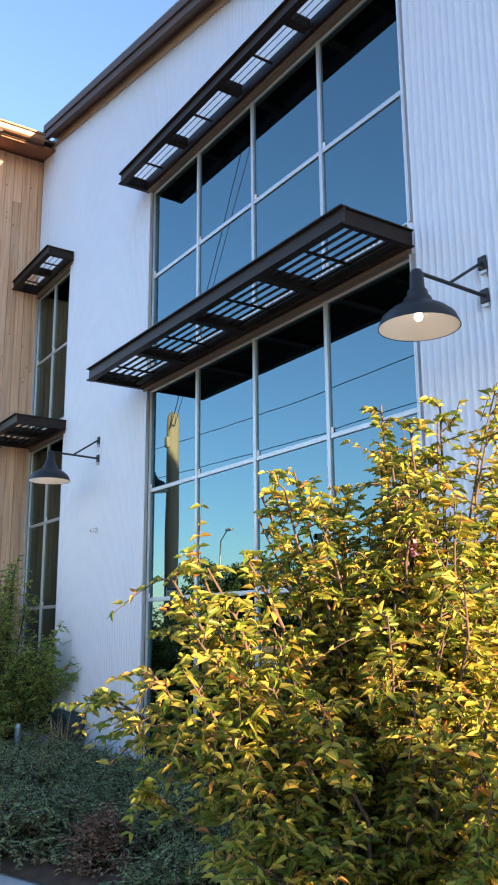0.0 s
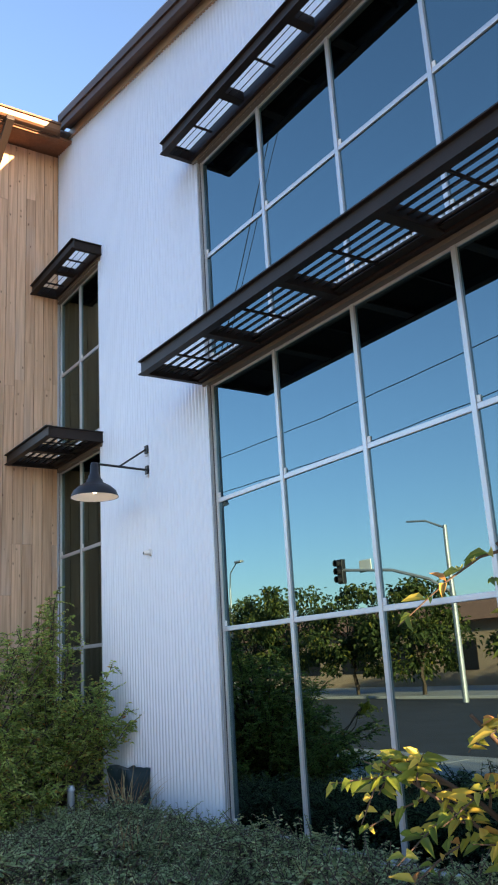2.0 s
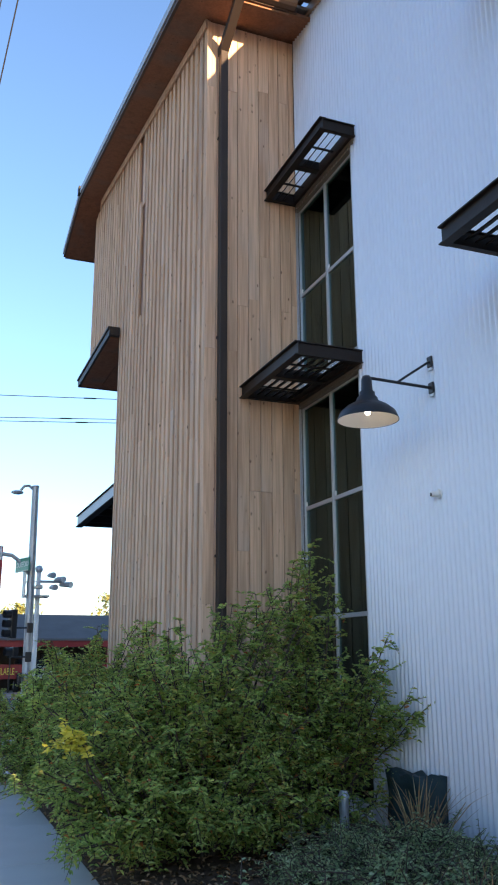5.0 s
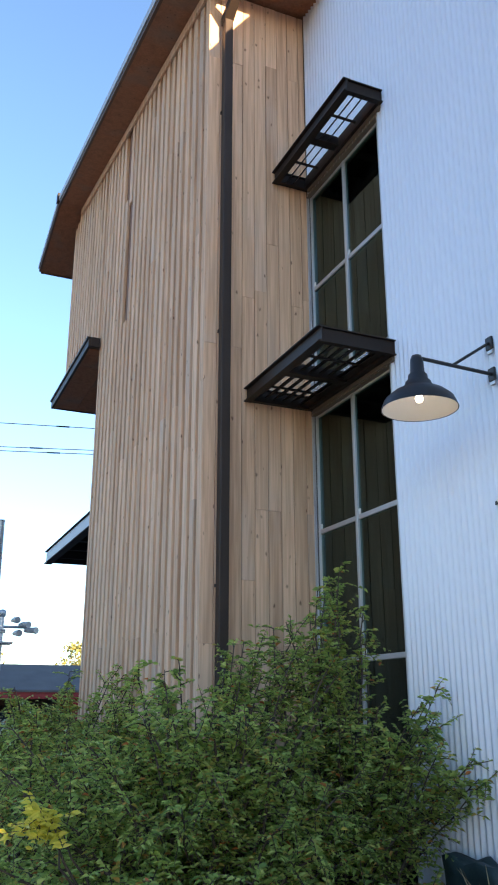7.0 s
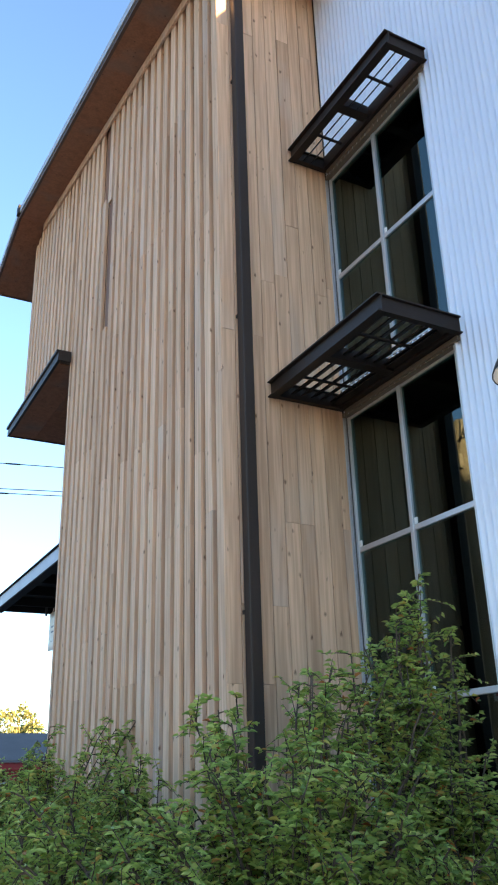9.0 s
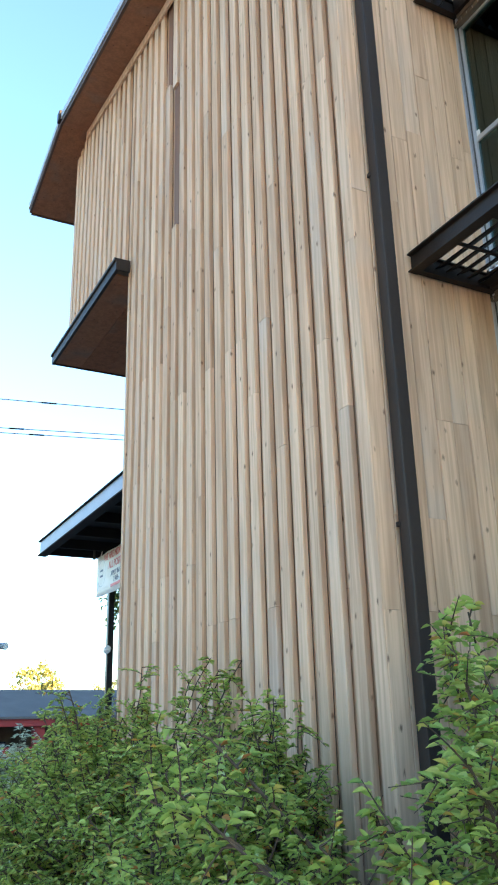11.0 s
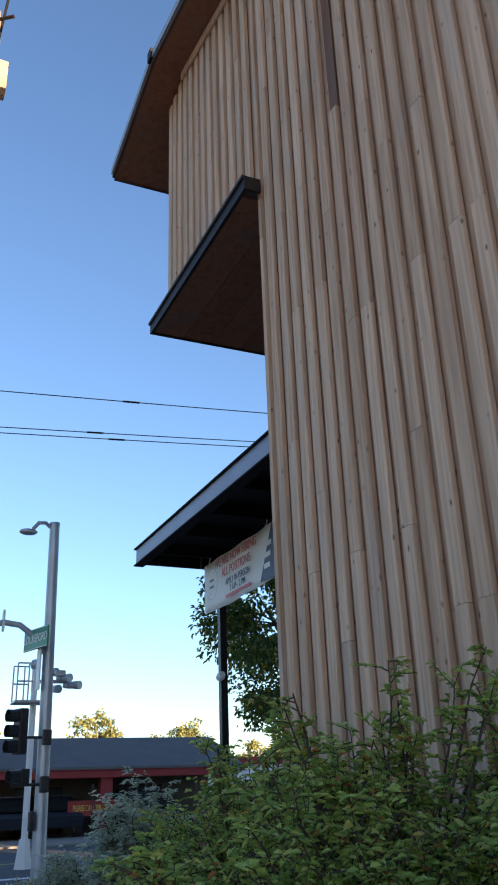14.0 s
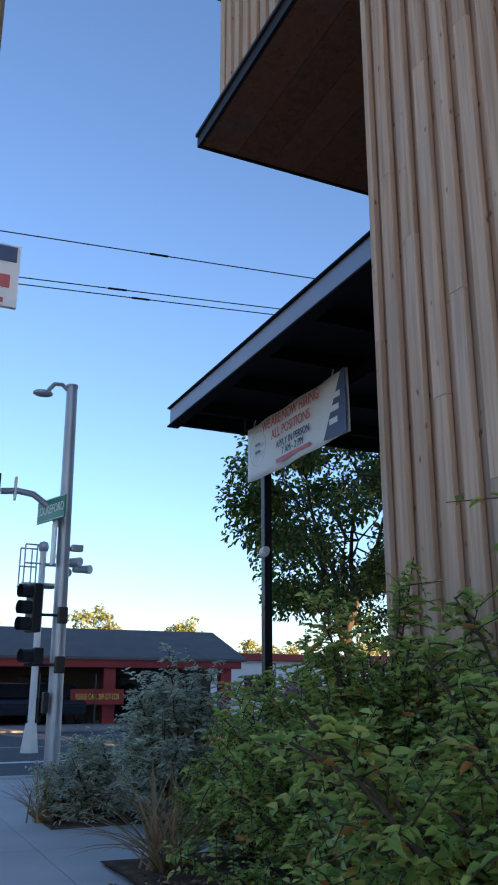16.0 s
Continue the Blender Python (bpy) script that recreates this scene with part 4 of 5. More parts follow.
# timber utility pole on the pavement
up_pole = thing("utility_pole", "weathered timber utility pole with a rounded top", "utility pole", (0.24, 16.0, 0.0))
bm = lathe([(0.165, 0), (0.16, 1.5), (0.145, 5.0), (0.138, 6.1), (0.125, 6.26), (0.09, 6.36), (0.0, 6.39)], 20)
part("shaft", bm, "pole_wood", up_pole, smooth=True)
part("cleat", box((0.13, -0.10, 5.55), (0.20, 0.02, 5.78), 0.008), "pole_wood", up_pole)
part("insulator_pin", rod((0.02, -0.1, 6.05), (0.19, -0.24, 6.03), 0.012, seg=6), "dark", up_pole)
tube("service_wire", [(0.12, -0.05, 5.95), (0.35, -1.75, 7.95), (0.65, -3.5, 10.05), (1.35, -7.6, 15.0)], 0.009, "black", up_pole)
tube("service_wire", [(0.05, -0.12, 6.0), (0.22, -1.75, 8.05), (0.45, -3.5, 10.25), (1.0, -7.6, 15.4)], 0.007, "black", up_pole)
poster = part("poster", box((-0.08, -0.24, 2.27), (0.25, -0.225, 2.47)), "white", up_pole, "white notice board with dark heading and red marks")
part("heading", box((-0.075, -0.244, 2.415), (0.24, -0.2405, 2.463)), "navy", poster)
part("print_bar", box((0.18, -0.244, 2.33), (0.225, -0.2405, 2.37)), "red_print", poster)
part("print_bar", box((-0.04, -0.244, 2.28), (0.21, -0.2405, 2.295)), "red_print", poster)
part("batten", box((-0.05, -0.224, 2.29), (0.05, -0.15, 2.45)), "pole_wood", up_pole)

# overhead wires with splices
for k, (wy, wz, rise, at) in enumerate(((25.5, 7.92, 0.071, 4.05), (26.2, 7.50, 0.081, 3.55), (26.3, 7.43, 0.079, 4.0))):
    w = thing("overhead_wire", "thin black overhead wire across the street", "wire", (0, wy, wz), group="overhead wires")
    tube("strand", [(x, 0, rise * x + 0.0012 * max(0, x - 4) ** 2) for x in [-1.2 + 1.6 * i for i in range(36)]], 0.010, "black", w)
    part("splice", rod((at - 0.16, 0, rise * (at - 0.16)), (at + 0.16, 0, rise * (at + 0.16)), 0.020, seg=8), "black", w)


wire_pole = thing("utility_pole", "tall weathered timber pole that carries the street wires", "utility pole", (-1.2, 25.9, 0.0))
part("shaft", lathe([(0.17, 0), (0.16, 3.0), (0.13, 8.2), (0.0, 8.22)], 16), "pole_wood", wire_pole, smooth=True)
part("crossarm", box((-0.06, -0.55, 7.28), (0.06, 0.55, 7.40), 0.01), "pole_wood", wire_pole)


# ---- across the crossing ----
FY = 46.0
slab("pavement_far", "kerb and pavement before the garage, shade put into the concrete colour", "pavement", (-30, FY - 4.2, -0.17), (45, FY + 14, -0.10), "far_concrete", 0.02)
garage = thing("auto_shop", "low auto shop with a grey roof and red trim", "shop", (4, FY, -0.1))
inv = Matrix.Translation(-Vector(garage.location))


def gpart(name, bm, mat, lab="", par=garage):
    return moved(part(name, bm, mat, par, lab), inv)


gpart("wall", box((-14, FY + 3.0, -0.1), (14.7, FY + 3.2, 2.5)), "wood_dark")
gpart("fascia", box((-14, FY - 0.1, 2.16), (14.8, FY + 0.08, 2.50), 0.02), "red", "red painted fascia")
gpart("fascia_edge", box((-14, FY - 0.16, 2.44), (14.9, FY - 0.101, 2.55)), "red")
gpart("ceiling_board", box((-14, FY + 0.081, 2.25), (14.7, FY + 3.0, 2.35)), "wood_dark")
gpart("roof_slope", prism([(FY - 0.2, 2.56), (FY + 3.6, 3.85), (FY + 3.6, 3.70), (FY - 0.2, 2.46)], 0, -14.2, 15.0), "shingle")
for x in (-8.5, -2.0, 3.4, 9.3, 14.2):
    gpart("column", box((x - 0.24, FY + 0.1, -0.1), (x + 0.24, FY + 0.5, 2.2), 0.02), "red", "red painted column")
for x in (-6, -1, 2, 6.2, 10.5):
    gpart("window_frame", box((x, FY + 2.94, 0.7), (x + 2.0, FY + 3.0, 1.9), 0.01), "dark")
    gpart("pane", box((x + 0.08, FY + 2.93, 0.78), (x + 1.92, FY + 2.945, 1.82)), "black")
bl = gpart("sign_banner", box((7.74, FY - 0.2, 0.80), (9.8, FY - 0.17, 1.36)), "red", "red banner with yellow lettering")
lettering("lettering", "PLEASE CALL 209-327-5220", 0.30, Matrix.Translation((8.77, FY - 0.205, 1.08)) @ pose(0, 0, 0, 90, 0, 0), "yellow_print", bl, 0.48).data.transform(inv)
bl = gpart("sign_banner", box((1.9, FY - 0.2, 0.70), (5.0, FY - 0.17, 1.36)), "red", "red banner with yellow lettering")
lettering("lettering", "FINANCING AVAILABLE", 0.44, Matrix.Translation((3.45, FY - 0.205, 1.03)) @ pose(0, 0, 0, 90, 0, 0), "yellow_print", bl, 0.52).data.transform(inv)
for k in range(9):
    x = -4 + 2.1 * k
    gpart("fence_post", rod((x, FY - 0.5, -0.1), (x, FY - 0.5, 1.9), 0.03, seg=6), "black")
garage.location.z -= 0.2
pylon = thing("pylon_sign", "tall red sign post with a cream panel of upright letters", "sign", (3.5, 44, -0.1))
part("mast", box((-0.1, -0.1, 0), (0.12, 0.1, 6.55), 0.01), "red", pylon)
pn = part("sign_panel", box((-0.72, -0.2, 2.95), (-0.14, 0.2, 5.65), 0.03), "cream", pylon, "cream sign panel with navy letters")
for k, ch in enumerate("AUTO"):
    lettering("letter", ch, 0.62, Matrix.Translation((-0.43, -0.205, 5.08 - 0.57 * k)) @ pose(0, 0, 0, 90, 0, 0), "navy", pn, 0.7)
for z in (3.05, 5.48):
    part("print_bar", box((-0.66, -0.205, z), (-0.20, -0.2015, z + 0.1)), "navy", pn)
shed = thing("white_building", "white low building with a red edged roof", "building", (18.5, 52, -0.1))
part("wall", box((-1.5, 0, 0), (8, 6, 2.6)), "white", shed)
part("roof", box((-1.7, -0.3, 2.6), (8.3, 6.3, 2.95), 0.03), "red", shed, "red flat roof edge")
for k in range(3):
    part("window", box((-0.8 + 2.6 * k, -0.02, 0.9), (0.9 + 2.6 * k, 0.02, 1.9)), "black", shed)


def car(name, label, at, turn, paint, group=""):
    c = thing(name, label, "car", (0, 0, 0), group)
    body = [(-2.1, 0.35), (-2.15, 0.7), (-1.95, 0.88), (-1.2, 0.95), (1.2, 0.95), (2.0, 0.82), (2.12, 0.55), (2.05, 0.33)]
    bm = prism(body, 1, -0.85, 0.85)
    bmesh.ops.bevel(bm, geom=bm.edges[:], offset=0.06, segments=2, affect="EDGES")
    part("body", bm, paint, c, smooth=False)
    bm = prism([(-1.5, 0.94), (-0.9, 1.42), (0.45, 1.45), (1.25, 0.94)], 1, -0.72, 0.72)
    bmesh.ops.bevel(bm, geom=bm.edges[:], offset=0.05, segments=2, affect="EDGES")
    part("cabin", bm, "black", c, "dark windows")
    part("car_roof", box((-0.85, -0.66, 1.43), (0.4, 0.66, 1.48), 0.02), paint, c)
    for x in (-1.35, 1.35):
        for y in (-0.8, 0.8):
            wl = part("wheel", rod((x, y - 0.1, 0.32), (x, y + 0.1, 0.32), 0.32, seg=18), "tyre", c)
            part("rim", rod((x, y - 0.11, 0.32), (x, y + 0.11, 0.32), 0.18, seg=12), "galv", wl)
    for y in (-0.6, 0.6):
        part("headlight", box((2.05, y - 0.15, 0.62), (2.13, y + 0.15, 0.74), 0.02), "white", c)
    c.matrix_basis = pose(*at, 0, 0, turn)
    return c


car("car", "dark parked car under the shop canopy", (5.6, FY + 1.6, -0.1), 90, "car_dark", "parked cars")
car("car", "dark parked car under the shop canopy", (7.4, FY + 1.7, -0.1), 92, "car_dark", "parked cars")
car("car", "silver parked car under the shop canopy", (1.5, FY + 1.8, -0.1), 88, "car_light", "parked cars")
car("car", "dark parked car under the shop canopy", (11.2, FY + 1.6, -0.1), 90, "car_dark", "parked cars")

# crossing lines
for k, (lo, hi, mat) in enumerate((((-3.0, 27.6, -0.168), (40, 27.9, -0.164), "paint"), ((-3.0, 30.6, -0.168), (40, 30.9, -0.164), "paint"), ((-20, 35.0, -0.168), (40, 35.15, -0.164), "yellow"))):
    slab("road_line", "worn painted line on the asphalt", "road line", lo, hi, mat)
slab("ramp_tiles", "yellow tactile strip at the kerb", "paving", (-1.2, 25.3, -0.003), (1.6, 26.1, 0.006), "yellow")


# ---- planting ----
def leaf_mesh(name, pts, ways, ups, length, width, mat, parent, label="", fold=0.35, droop=0.25):
    """Many small folded leaves: each from its stalk pts along ways, its face towards ups."""
    pts, ways, ups = (np.asarray(a, float) for a in (pts, ways, ups))
    n = len(pts)
    ways = ways / np.linalg.norm(ways, axis=1)[:, None]
    side = np.cross(ways, ups)
    side /= np.linalg.norm(side, axis=1)[:, None] + 1e-9
    nor = np.cross(side, ways)
    ln = np.asarray(length).reshape(-1, 1) * np.ones((n, 1))
    wd = np.asarray(width).reshape(-1, 1) * np.ones((n, 1))
    v = np.stack([pts,
                  pts + ways * ln * 0.35 + side * wd * 0.5 + nor * wd * fold,
                  pts + ways * ln * 0.7 + side * wd * 0.38 + nor * (wd * fold * 0.7 - ln * droop * 0.4),
                  pts + ways * ln - nor * ln * droop,
                  pts + ways * ln * 0.7 - side * wd * 0.38 + nor * (wd * fold * 0.7 - ln * droop * 0.4),
                  pts + ways * ln * 0.35 - side * wd * 0.5 + nor * wd * fold], axis=1).reshape(-1, 3)
    me = bpy.data.meshes.new(name)
    me.vertices.add(n * 6)
    me.vertices.foreach_set("co", v.ravel())
    base = np.arange(n)[:, None] * 6
    idx = np.concatenate([base + np.array([0, 1, 2, 3]), base + np.array([3, 4, 5, 0])], axis=1).reshape(-1)
    me.loops.add(n * 8)
    me.loops.foreach_set("vertex_index", idx)
    me.polygons.add(n * 2)
    me.polygons.foreach_set("loop_start", np.arange(n * 2) * 4)
    me.polygons.foreach_set("loop_total", np.full(n * 2, 4))
    me.update()
    me.validate()
    ob = finish(name, me, mat, parent, label, True)
    return tagged(ob, kind="stuff")


def stem_mesh(name, lines, mat, parent, seg=5):
    """Tapered stems: each a list of (point, radius)."""
    vs, fs = [], []
    for line in lines:
        n0 = len(vs)
        for k, (p, r) in enumerate(line):
            d = (line[min(k + 1, len(line) - 1)][0] - line[max(k - 1, 0)][0])
            q = Vector(d).to_track_quat("Z", "Y")
            for s in range(seg):
                a = 2 * math.pi * s / seg
                vs.append(tuple(Vector(p) + q @ Vector((r * math.cos(a), r * math.sin(a), 0))))
        for k in range(len(line) - 1):
            for s in range(seg):
                a, b = n0 + k * seg + s, n0 + k * seg + (s + 1) % seg
                fs.append((a, b, b + seg, a + seg))
    return raw(name, vs, fs, mat, parent, smooth=True)


def shrub(name, label, at, rx, ry, height, stems, twigs, leaves, leaf, mat, seed, width=0.42, twig=0.38, low=0.12, spikes=(), blossom=0, wild=0.24, category="shrub", droop=0.25):
    """Stems fan out from the base, carry twigs, and the twigs carry leaves in pairs. spikes: long shoots as (dx, dy, height)."""
    rng = np.random.default_rng(seed)
    t = thing(name, label, category, at)
    lines, P, W, U = [], [], [], []
    tips = []
    goals = []
    for k in range(stems):
        a = 2 * math.pi * (k + rng.uniform(-0.4, 0.4)) * 0.618
        el = math.asin(rng.uniform(0.0, 1.0) ** 0.8)
        r = rng.uniform(0.58, 1.0) ** 0.5 * rng.uniform(0.9, 1.06)
        goals.append(np.array([rx * r * math.cos(el) * math.cos(a), ry * r * math.cos(el) * math.sin(a), height * (0.12 + 0.86 * r * math.sin(el))]))
    for dx, dy, h in spikes:
        for q in range(3):
            goals.append(np.array([dx + rng.normal() * 0.1 * (q > 0), dy + rng.normal() * 0.1 * (q > 0), h * (1 - rng.uniform(0.02, 0.14) * (q > 0)) - 0.06]))
    for k, g in enumerate(goals):
        start = np.array([g[0] * 0.12 + rng.normal() * 0.05, g[1] * 0.12 + rng.normal() * 0.05, 0.0])
        mid = start + (g - start) * np.array([0.35, 0.35, 0.55]) + rng.normal(size=3) * 0.06
        pts = []
        m = 9
        for i in range(m):
            u = i / (m - 1)
            p = (1 - u) ** 2 * start + 2 * u * (1 - u) * mid + u * u * g + rng.normal(size=3) * 0.015 * (0 < u < 1)
            pts.append(p)
        r0 = rng.uniform(0.010, 0.018) * (0.7 + 0.3 * height)
        lines.append([(Vector(p), r0 * (1 - 0.8 * i / (m - 1))) for i, p in enumerate(pts)])
        for j in range(twigs):
            u = low + (1 - low) * ((j + rng.uniform(0, 1)) / twigs) ** 0.7
            f = u * (m - 1)
            i = min(int(f), m - 2)
            p = pts[i] + (pts[i + 1] - pts[i]) * (f - i)
            ang = rng.uniform(0, 2 * math.pi)
            out = np.array([math.cos(ang), math.sin(ang), rng.uniform(-0.25, 0.7)])
            lead = (g - start) / np.linalg.norm(g - start)
            d = out + lead * 0.5 + np.array([g[0] / rx, g[1] / ry, 0]) * 0.3
            d /= np.linalg.norm(d)
            ln = twig * rng.uniform(0.5, 1.15) * (1.1 - 0.45 * u)
            bend = rng.normal(size=3) * 0.08 + np.array([0, 0, -0.06])
            line = []
            for q in range(4):
                w = q / 3
                line.append((Vector(p + d * ln * w + bend * w * w), 0.0045 * (1 - 0.7 * w)))
            lines.append(line)
            tips.append(p + d * ln + bend)
            s = np.cross(d, [0, 0, 1.0])
            s /= np.linalg.norm(s) + 1e-6
            flat = np.cross(s, d) * 0.9 + np.array([p[0] / rx, p[1] / ry, 0.4]) * 0.75 + rng.normal(size=3) * 0.3
            for q in range(leaves):
                w = 0.18 + 0.82 * (q // 2 + rng.uniform(0.35, 0.65)) / (leaves / 2)
                base = p + d * ln * w + bend * w * w
                sgn = 1 if q % 2 else -1
                P.append(base)
                W.append(s * sgn * rng.uniform(0.7, 1.0) + d * rng.uniform(0.35, 0.8) + rng.normal(size=3) * wild + np.array([0, 0, -0.12]))
                U.append(flat + rng.normal(size=3) * wild)
    stem_mesh("branchwork", lines, "bark", t)
    n = len(P)
    ln = leaf * rng.uniform(0.6, 1.25, n)
    leaf_mesh("foliage", P, W, U, ln, ln * width, mat, t, droop=droop)
    if blossom:
        pick = [tips[i] for i in rng.choice(len(tips), blossom, replace=False) if tips[i][2] > height * 0.5]
        B = [p + rng.normal(size=3) * 0.035 for p in pick for _ in range(26)]
        if B:
            leaf_mesh("blossom", B, rng.normal(size=(len(B), 3)), rng.normal(size=(len(B), 3)), 0.028, 0.024, "flower", t, "fading pink blossom heads")
    return t


def blades(name, label, at, count, length, mat, seed, width=0.02, spread=0.6):
    """A tuft of long arching blades."""
    rng = np.random.default_rng(seed)
    t = thing(name, label, "grass", at)
    vs, fs = [], []
    for k in range(count):
        a, L0 = rng.uniform(0, 2 * math.pi), length * rng.uniform(0.55, 1.1)
        lean = rng.uniform(0.1, spread)
        b0 = np.array([rng.normal() * 0.06, rng.normal() * 0.06, 0])
        side = np.array([-math.sin(a), math.cos(a), 0])
        n0 = len(vs)
        for i in range(6):
            u = i / 5
            p = b0 + np.array([math.cos(a), math.sin(a), 0]) * L0 * (lean * u + 0.35 * lean * u * u) + np.array([0, 0, L0 * (u - 0.55 * lean * u * u)])
            w = width * (1 - u) ** 0.6 * 0.5 + 0.0008
            vs += [tuple(p - side * w), tuple(p + np.array([0, 0, -w * 0.5])), tuple(p + side * w)]
        for i in range(5):
            q = n0 + 3 * i
            fs += [(q, q + 1, q + 4, q + 3), (q + 1, q + 2, q + 5, q + 4)]
    tagged(raw("blades", vs, fs, mat, t), kind="stuff")
    return t


def tree(name, label, at, height, crown_r, crown_h, clumps, per, leaf, mat, seed, trunk_r=0.16, low=0.4, group="", clump=0.19):
    """Tapered trunk, limbs to clumps of leaves, gaps between the clumps."""
    rng = np.random.default_rng(seed)
    t = thing(name, label, "tree", at, group)
    fork = np.array([0, 0, height * low])
    lines = [[(Vector((rng.normal() * 0.05, rng.normal() * 0.05, height * low * u)), trunk_r * (1 - 0.4 * u)) for u in (0, 0.3, 0.6, 1.0)]]
    P, W, U = [], [], []
    limbs = []
    for k in range(7):
        a = 2 * math.pi * (k + rng.uniform(-0.3, 0.3)) / 7
        f0 = fork * rng.uniform(0.72, 1.0)
        reach = 0.0 if k == 6 else 0.62
        end = np.array([crown_r * reach * math.cos(a), crown_r * reach * math.sin(a), height - crown_h * rng.uniform(0.15, 0.5)])
        bow = f0 + (end - f0) * np.array([0.35, 0.35, 0.6])
        pts = [(1 - u) ** 2 * f0 + 2 * u * (1 - u) * bow + u * u * end + rng.normal(size=3) * 0.05 * (u > 0) for u in np.linspace(0, 1, 7)]
        limbs.append(pts)
        lines.append([(Vector(p), trunk_r * 0.5 * (1 - 0.8 * i / 6)) for i, p in enumerate(pts)])
    joints = np.array([p for pts in limbs for p in pts[2:]])
    for k in range(clumps):
        d = rng.normal(size=3)
        d /= np.linalg.norm(d)
        r = rng.uniform(0.35, 1.0) ** 0.5
        c = np.array([d[0] * crown_r * r, d[1] * crown_r * r, height - crown_h / 2 + d[2] * crown_h / 2 * r])
        near = joints[np.argmin(np.linalg.norm(joints - c - np.array([0, 0, -0.25]), axis=1))]
        midp = near + (c - near) * 0.5 + rng.normal(size=3) * 0.08
        lines.append([(Vector(near), trunk_r * 0.15), (Vector(midp), trunk_r * 0.1), (Vector(c), trunk_r * 0.04)])
        s = rng.uniform(0.5, 1.0) * crown_r * clump
        q = np.clip(rng.normal(size=(per, 3)), -1.5, 1.5) * s * np.array([1, 1, 0.7])
        P.append(c + q)
        W.append(q * 0.4 / s + rng.normal(size=(per, 3)) * 0.6 + np.array([0, 0, -0.35]))
        U.append(np.array([0, 0, 1.0]) + rng.normal(size=(per, 3)) * 0.5)
    stem_mesh("trunk", lines, "bark", t, 7)
    n = clumps * per
    ln = leaf * rng.uniform(0.6, 1.3, n)
    leaf_mesh("crown", np.concatenate(P), np.concatenate(W), np.concatenate(U), ln, ln * 0.55, mat, t)
    return t


shrub("golden_shrub", "tall shrub with sunlit yellow and green leaves", (2.65, 2.65, 0.0), 0.98, 0.85, 2.3, 150, 28, 12, 0.05, "leaf_gold", 11, twig=0.19, width=0.40, wild=0.3, droop=0.4, low=0.2,
      spikes=((-0.28, 0.45, 2.4), (-0.9, 0.35, 2.0), (-1.05, 0.5, 1.5), (-0.2, -0.25, 2.5), (0.25, -0.35, 2.72), (0.4, -0.3, 2.68), (-0.6, 0.3, 2.15), (0.1, 0.0, 2.4), (0.6, -0.3, 2.68), (-0.95, 0.35, 1.2), (0.3, 0.2, 2.35), (0.7, 0.0, 2.45), (-0.94, 0.15, 1.9), (-0.56, 0.15, 2.25), (0.02, 0.15, 2.7), (0.8, -0.1, 2.65), (0.15, -0.1, 2.66), (-1.0, 0.15, 1.65)), blossom=14)
# unseen shrub behind the camera, added to shade the golden shrub's lower leaves
shrub("leafy_shrub", "unseen green shrub added to shade the foot of the golden shrub", (2.55, -1.15, 0.0), 1.6, 0.6, 2.3, 110, 18, 12, 0.07, "leaf_green", 18, twig=0.25, width=0.45)
SPRAY = dict(twig=0.18, width=0.46, low=0.3)
shrub("leafy_shrub", "broad green shrub with a few orange leaves", (2.5, 11.0, 0.0), 1.3, 1.1, 1.72, 140, 24, 12, 0.044, "leaf_green", 12, **SPRAY,
      spikes=((0.3, 0.2, 2.0), (0.95, 0.5, 2.15), (1.1, 0.2, 1.95), (0.7, 0.6, 2.1), (0.5, 0.5, 2.05), (1.25, 0.4, 2.1), (0.0, 0.5, 1.9), (-1.35, -0.6, 0.85), (-1.1, 0.6, 1.45), (0.8, 0.2, 2.0), (-0.4, 0.2, 1.85), (-1.2, -0.75, 0.45), (-0.8, -0.9, 0.55), (-0.2, -1.0, 0.6)))
shrub("leafy_shrub", "dark green shrub between the pavement and the cedar wall", (1.95, 13.0, 0.0), 0.75, 0.8, 1.6, 60, 20, 12, 0.044, "leaf_green", 43, **SPRAY)
# added sprig: a sun patch on the broad shrub, coloured yellow
shrub("sunlit_sprig", "sprig of the green shrub, with sunlight put into its yellow leaf colour", (2.1, 10.85, 0.0), 0.16, 0.16, 1.05, 0, 7, 12, 0.055, "leaf_sunlit", 29, twig=0.15, width=0.40, low=0.86, spikes=((-0.72, -0.54, 1.10),))
shrub("leafy_shrub", "upright green shrub before the narrow window", (3.6, 11.2, 0.0), 0.72, 0.6, 1.7, 60, 22, 12, 0.044, "leaf_green", 19, **SPRAY,
      spikes=((0.25, 0.3, 2.7), (0.0, 0.25, 2.45), (0.38, 0.2, 2.35), (0.65, -0.35, 1.75), (0.7, -0.6, 1.25), (-0.3, 0.2, 2.2), (0.45, -0.5, 1.5), (0.5, -0.6, 1.15), (0.5, -0.3, 1.6), (0.35, -0.55, 1.35), (0.55, -0.1, 1.45), (0.0, 0.2, 2.15), (0.15, 0.35, 2.6)))
shrub("leafy_shrub", "dense green shrub with a few red leaves before the cedar wall", (2.3, 15.15, 0.0), 1.25, 1.2, 1.72, 165, 24, 12, 0.044, "leaf_green", 13, **SPRAY,
      spikes=((0.75, 0, 2.05), (0.2, 0.1, 1.98), (-0.4, 0, 1.8), (0.95, -0.2, 2.05), (-1.15, 0.1, 1.2), (1.3, -0.2, 2.0)))
shrub("leafy_shrub", "green shrub with orange tipped leaves close to the cedar wall", (2.68, 13.7, 0.0), 0.52, 0.75, 1.7, 75, 24, 12, 0.044, "leaf_green", 23, **SPRAY)
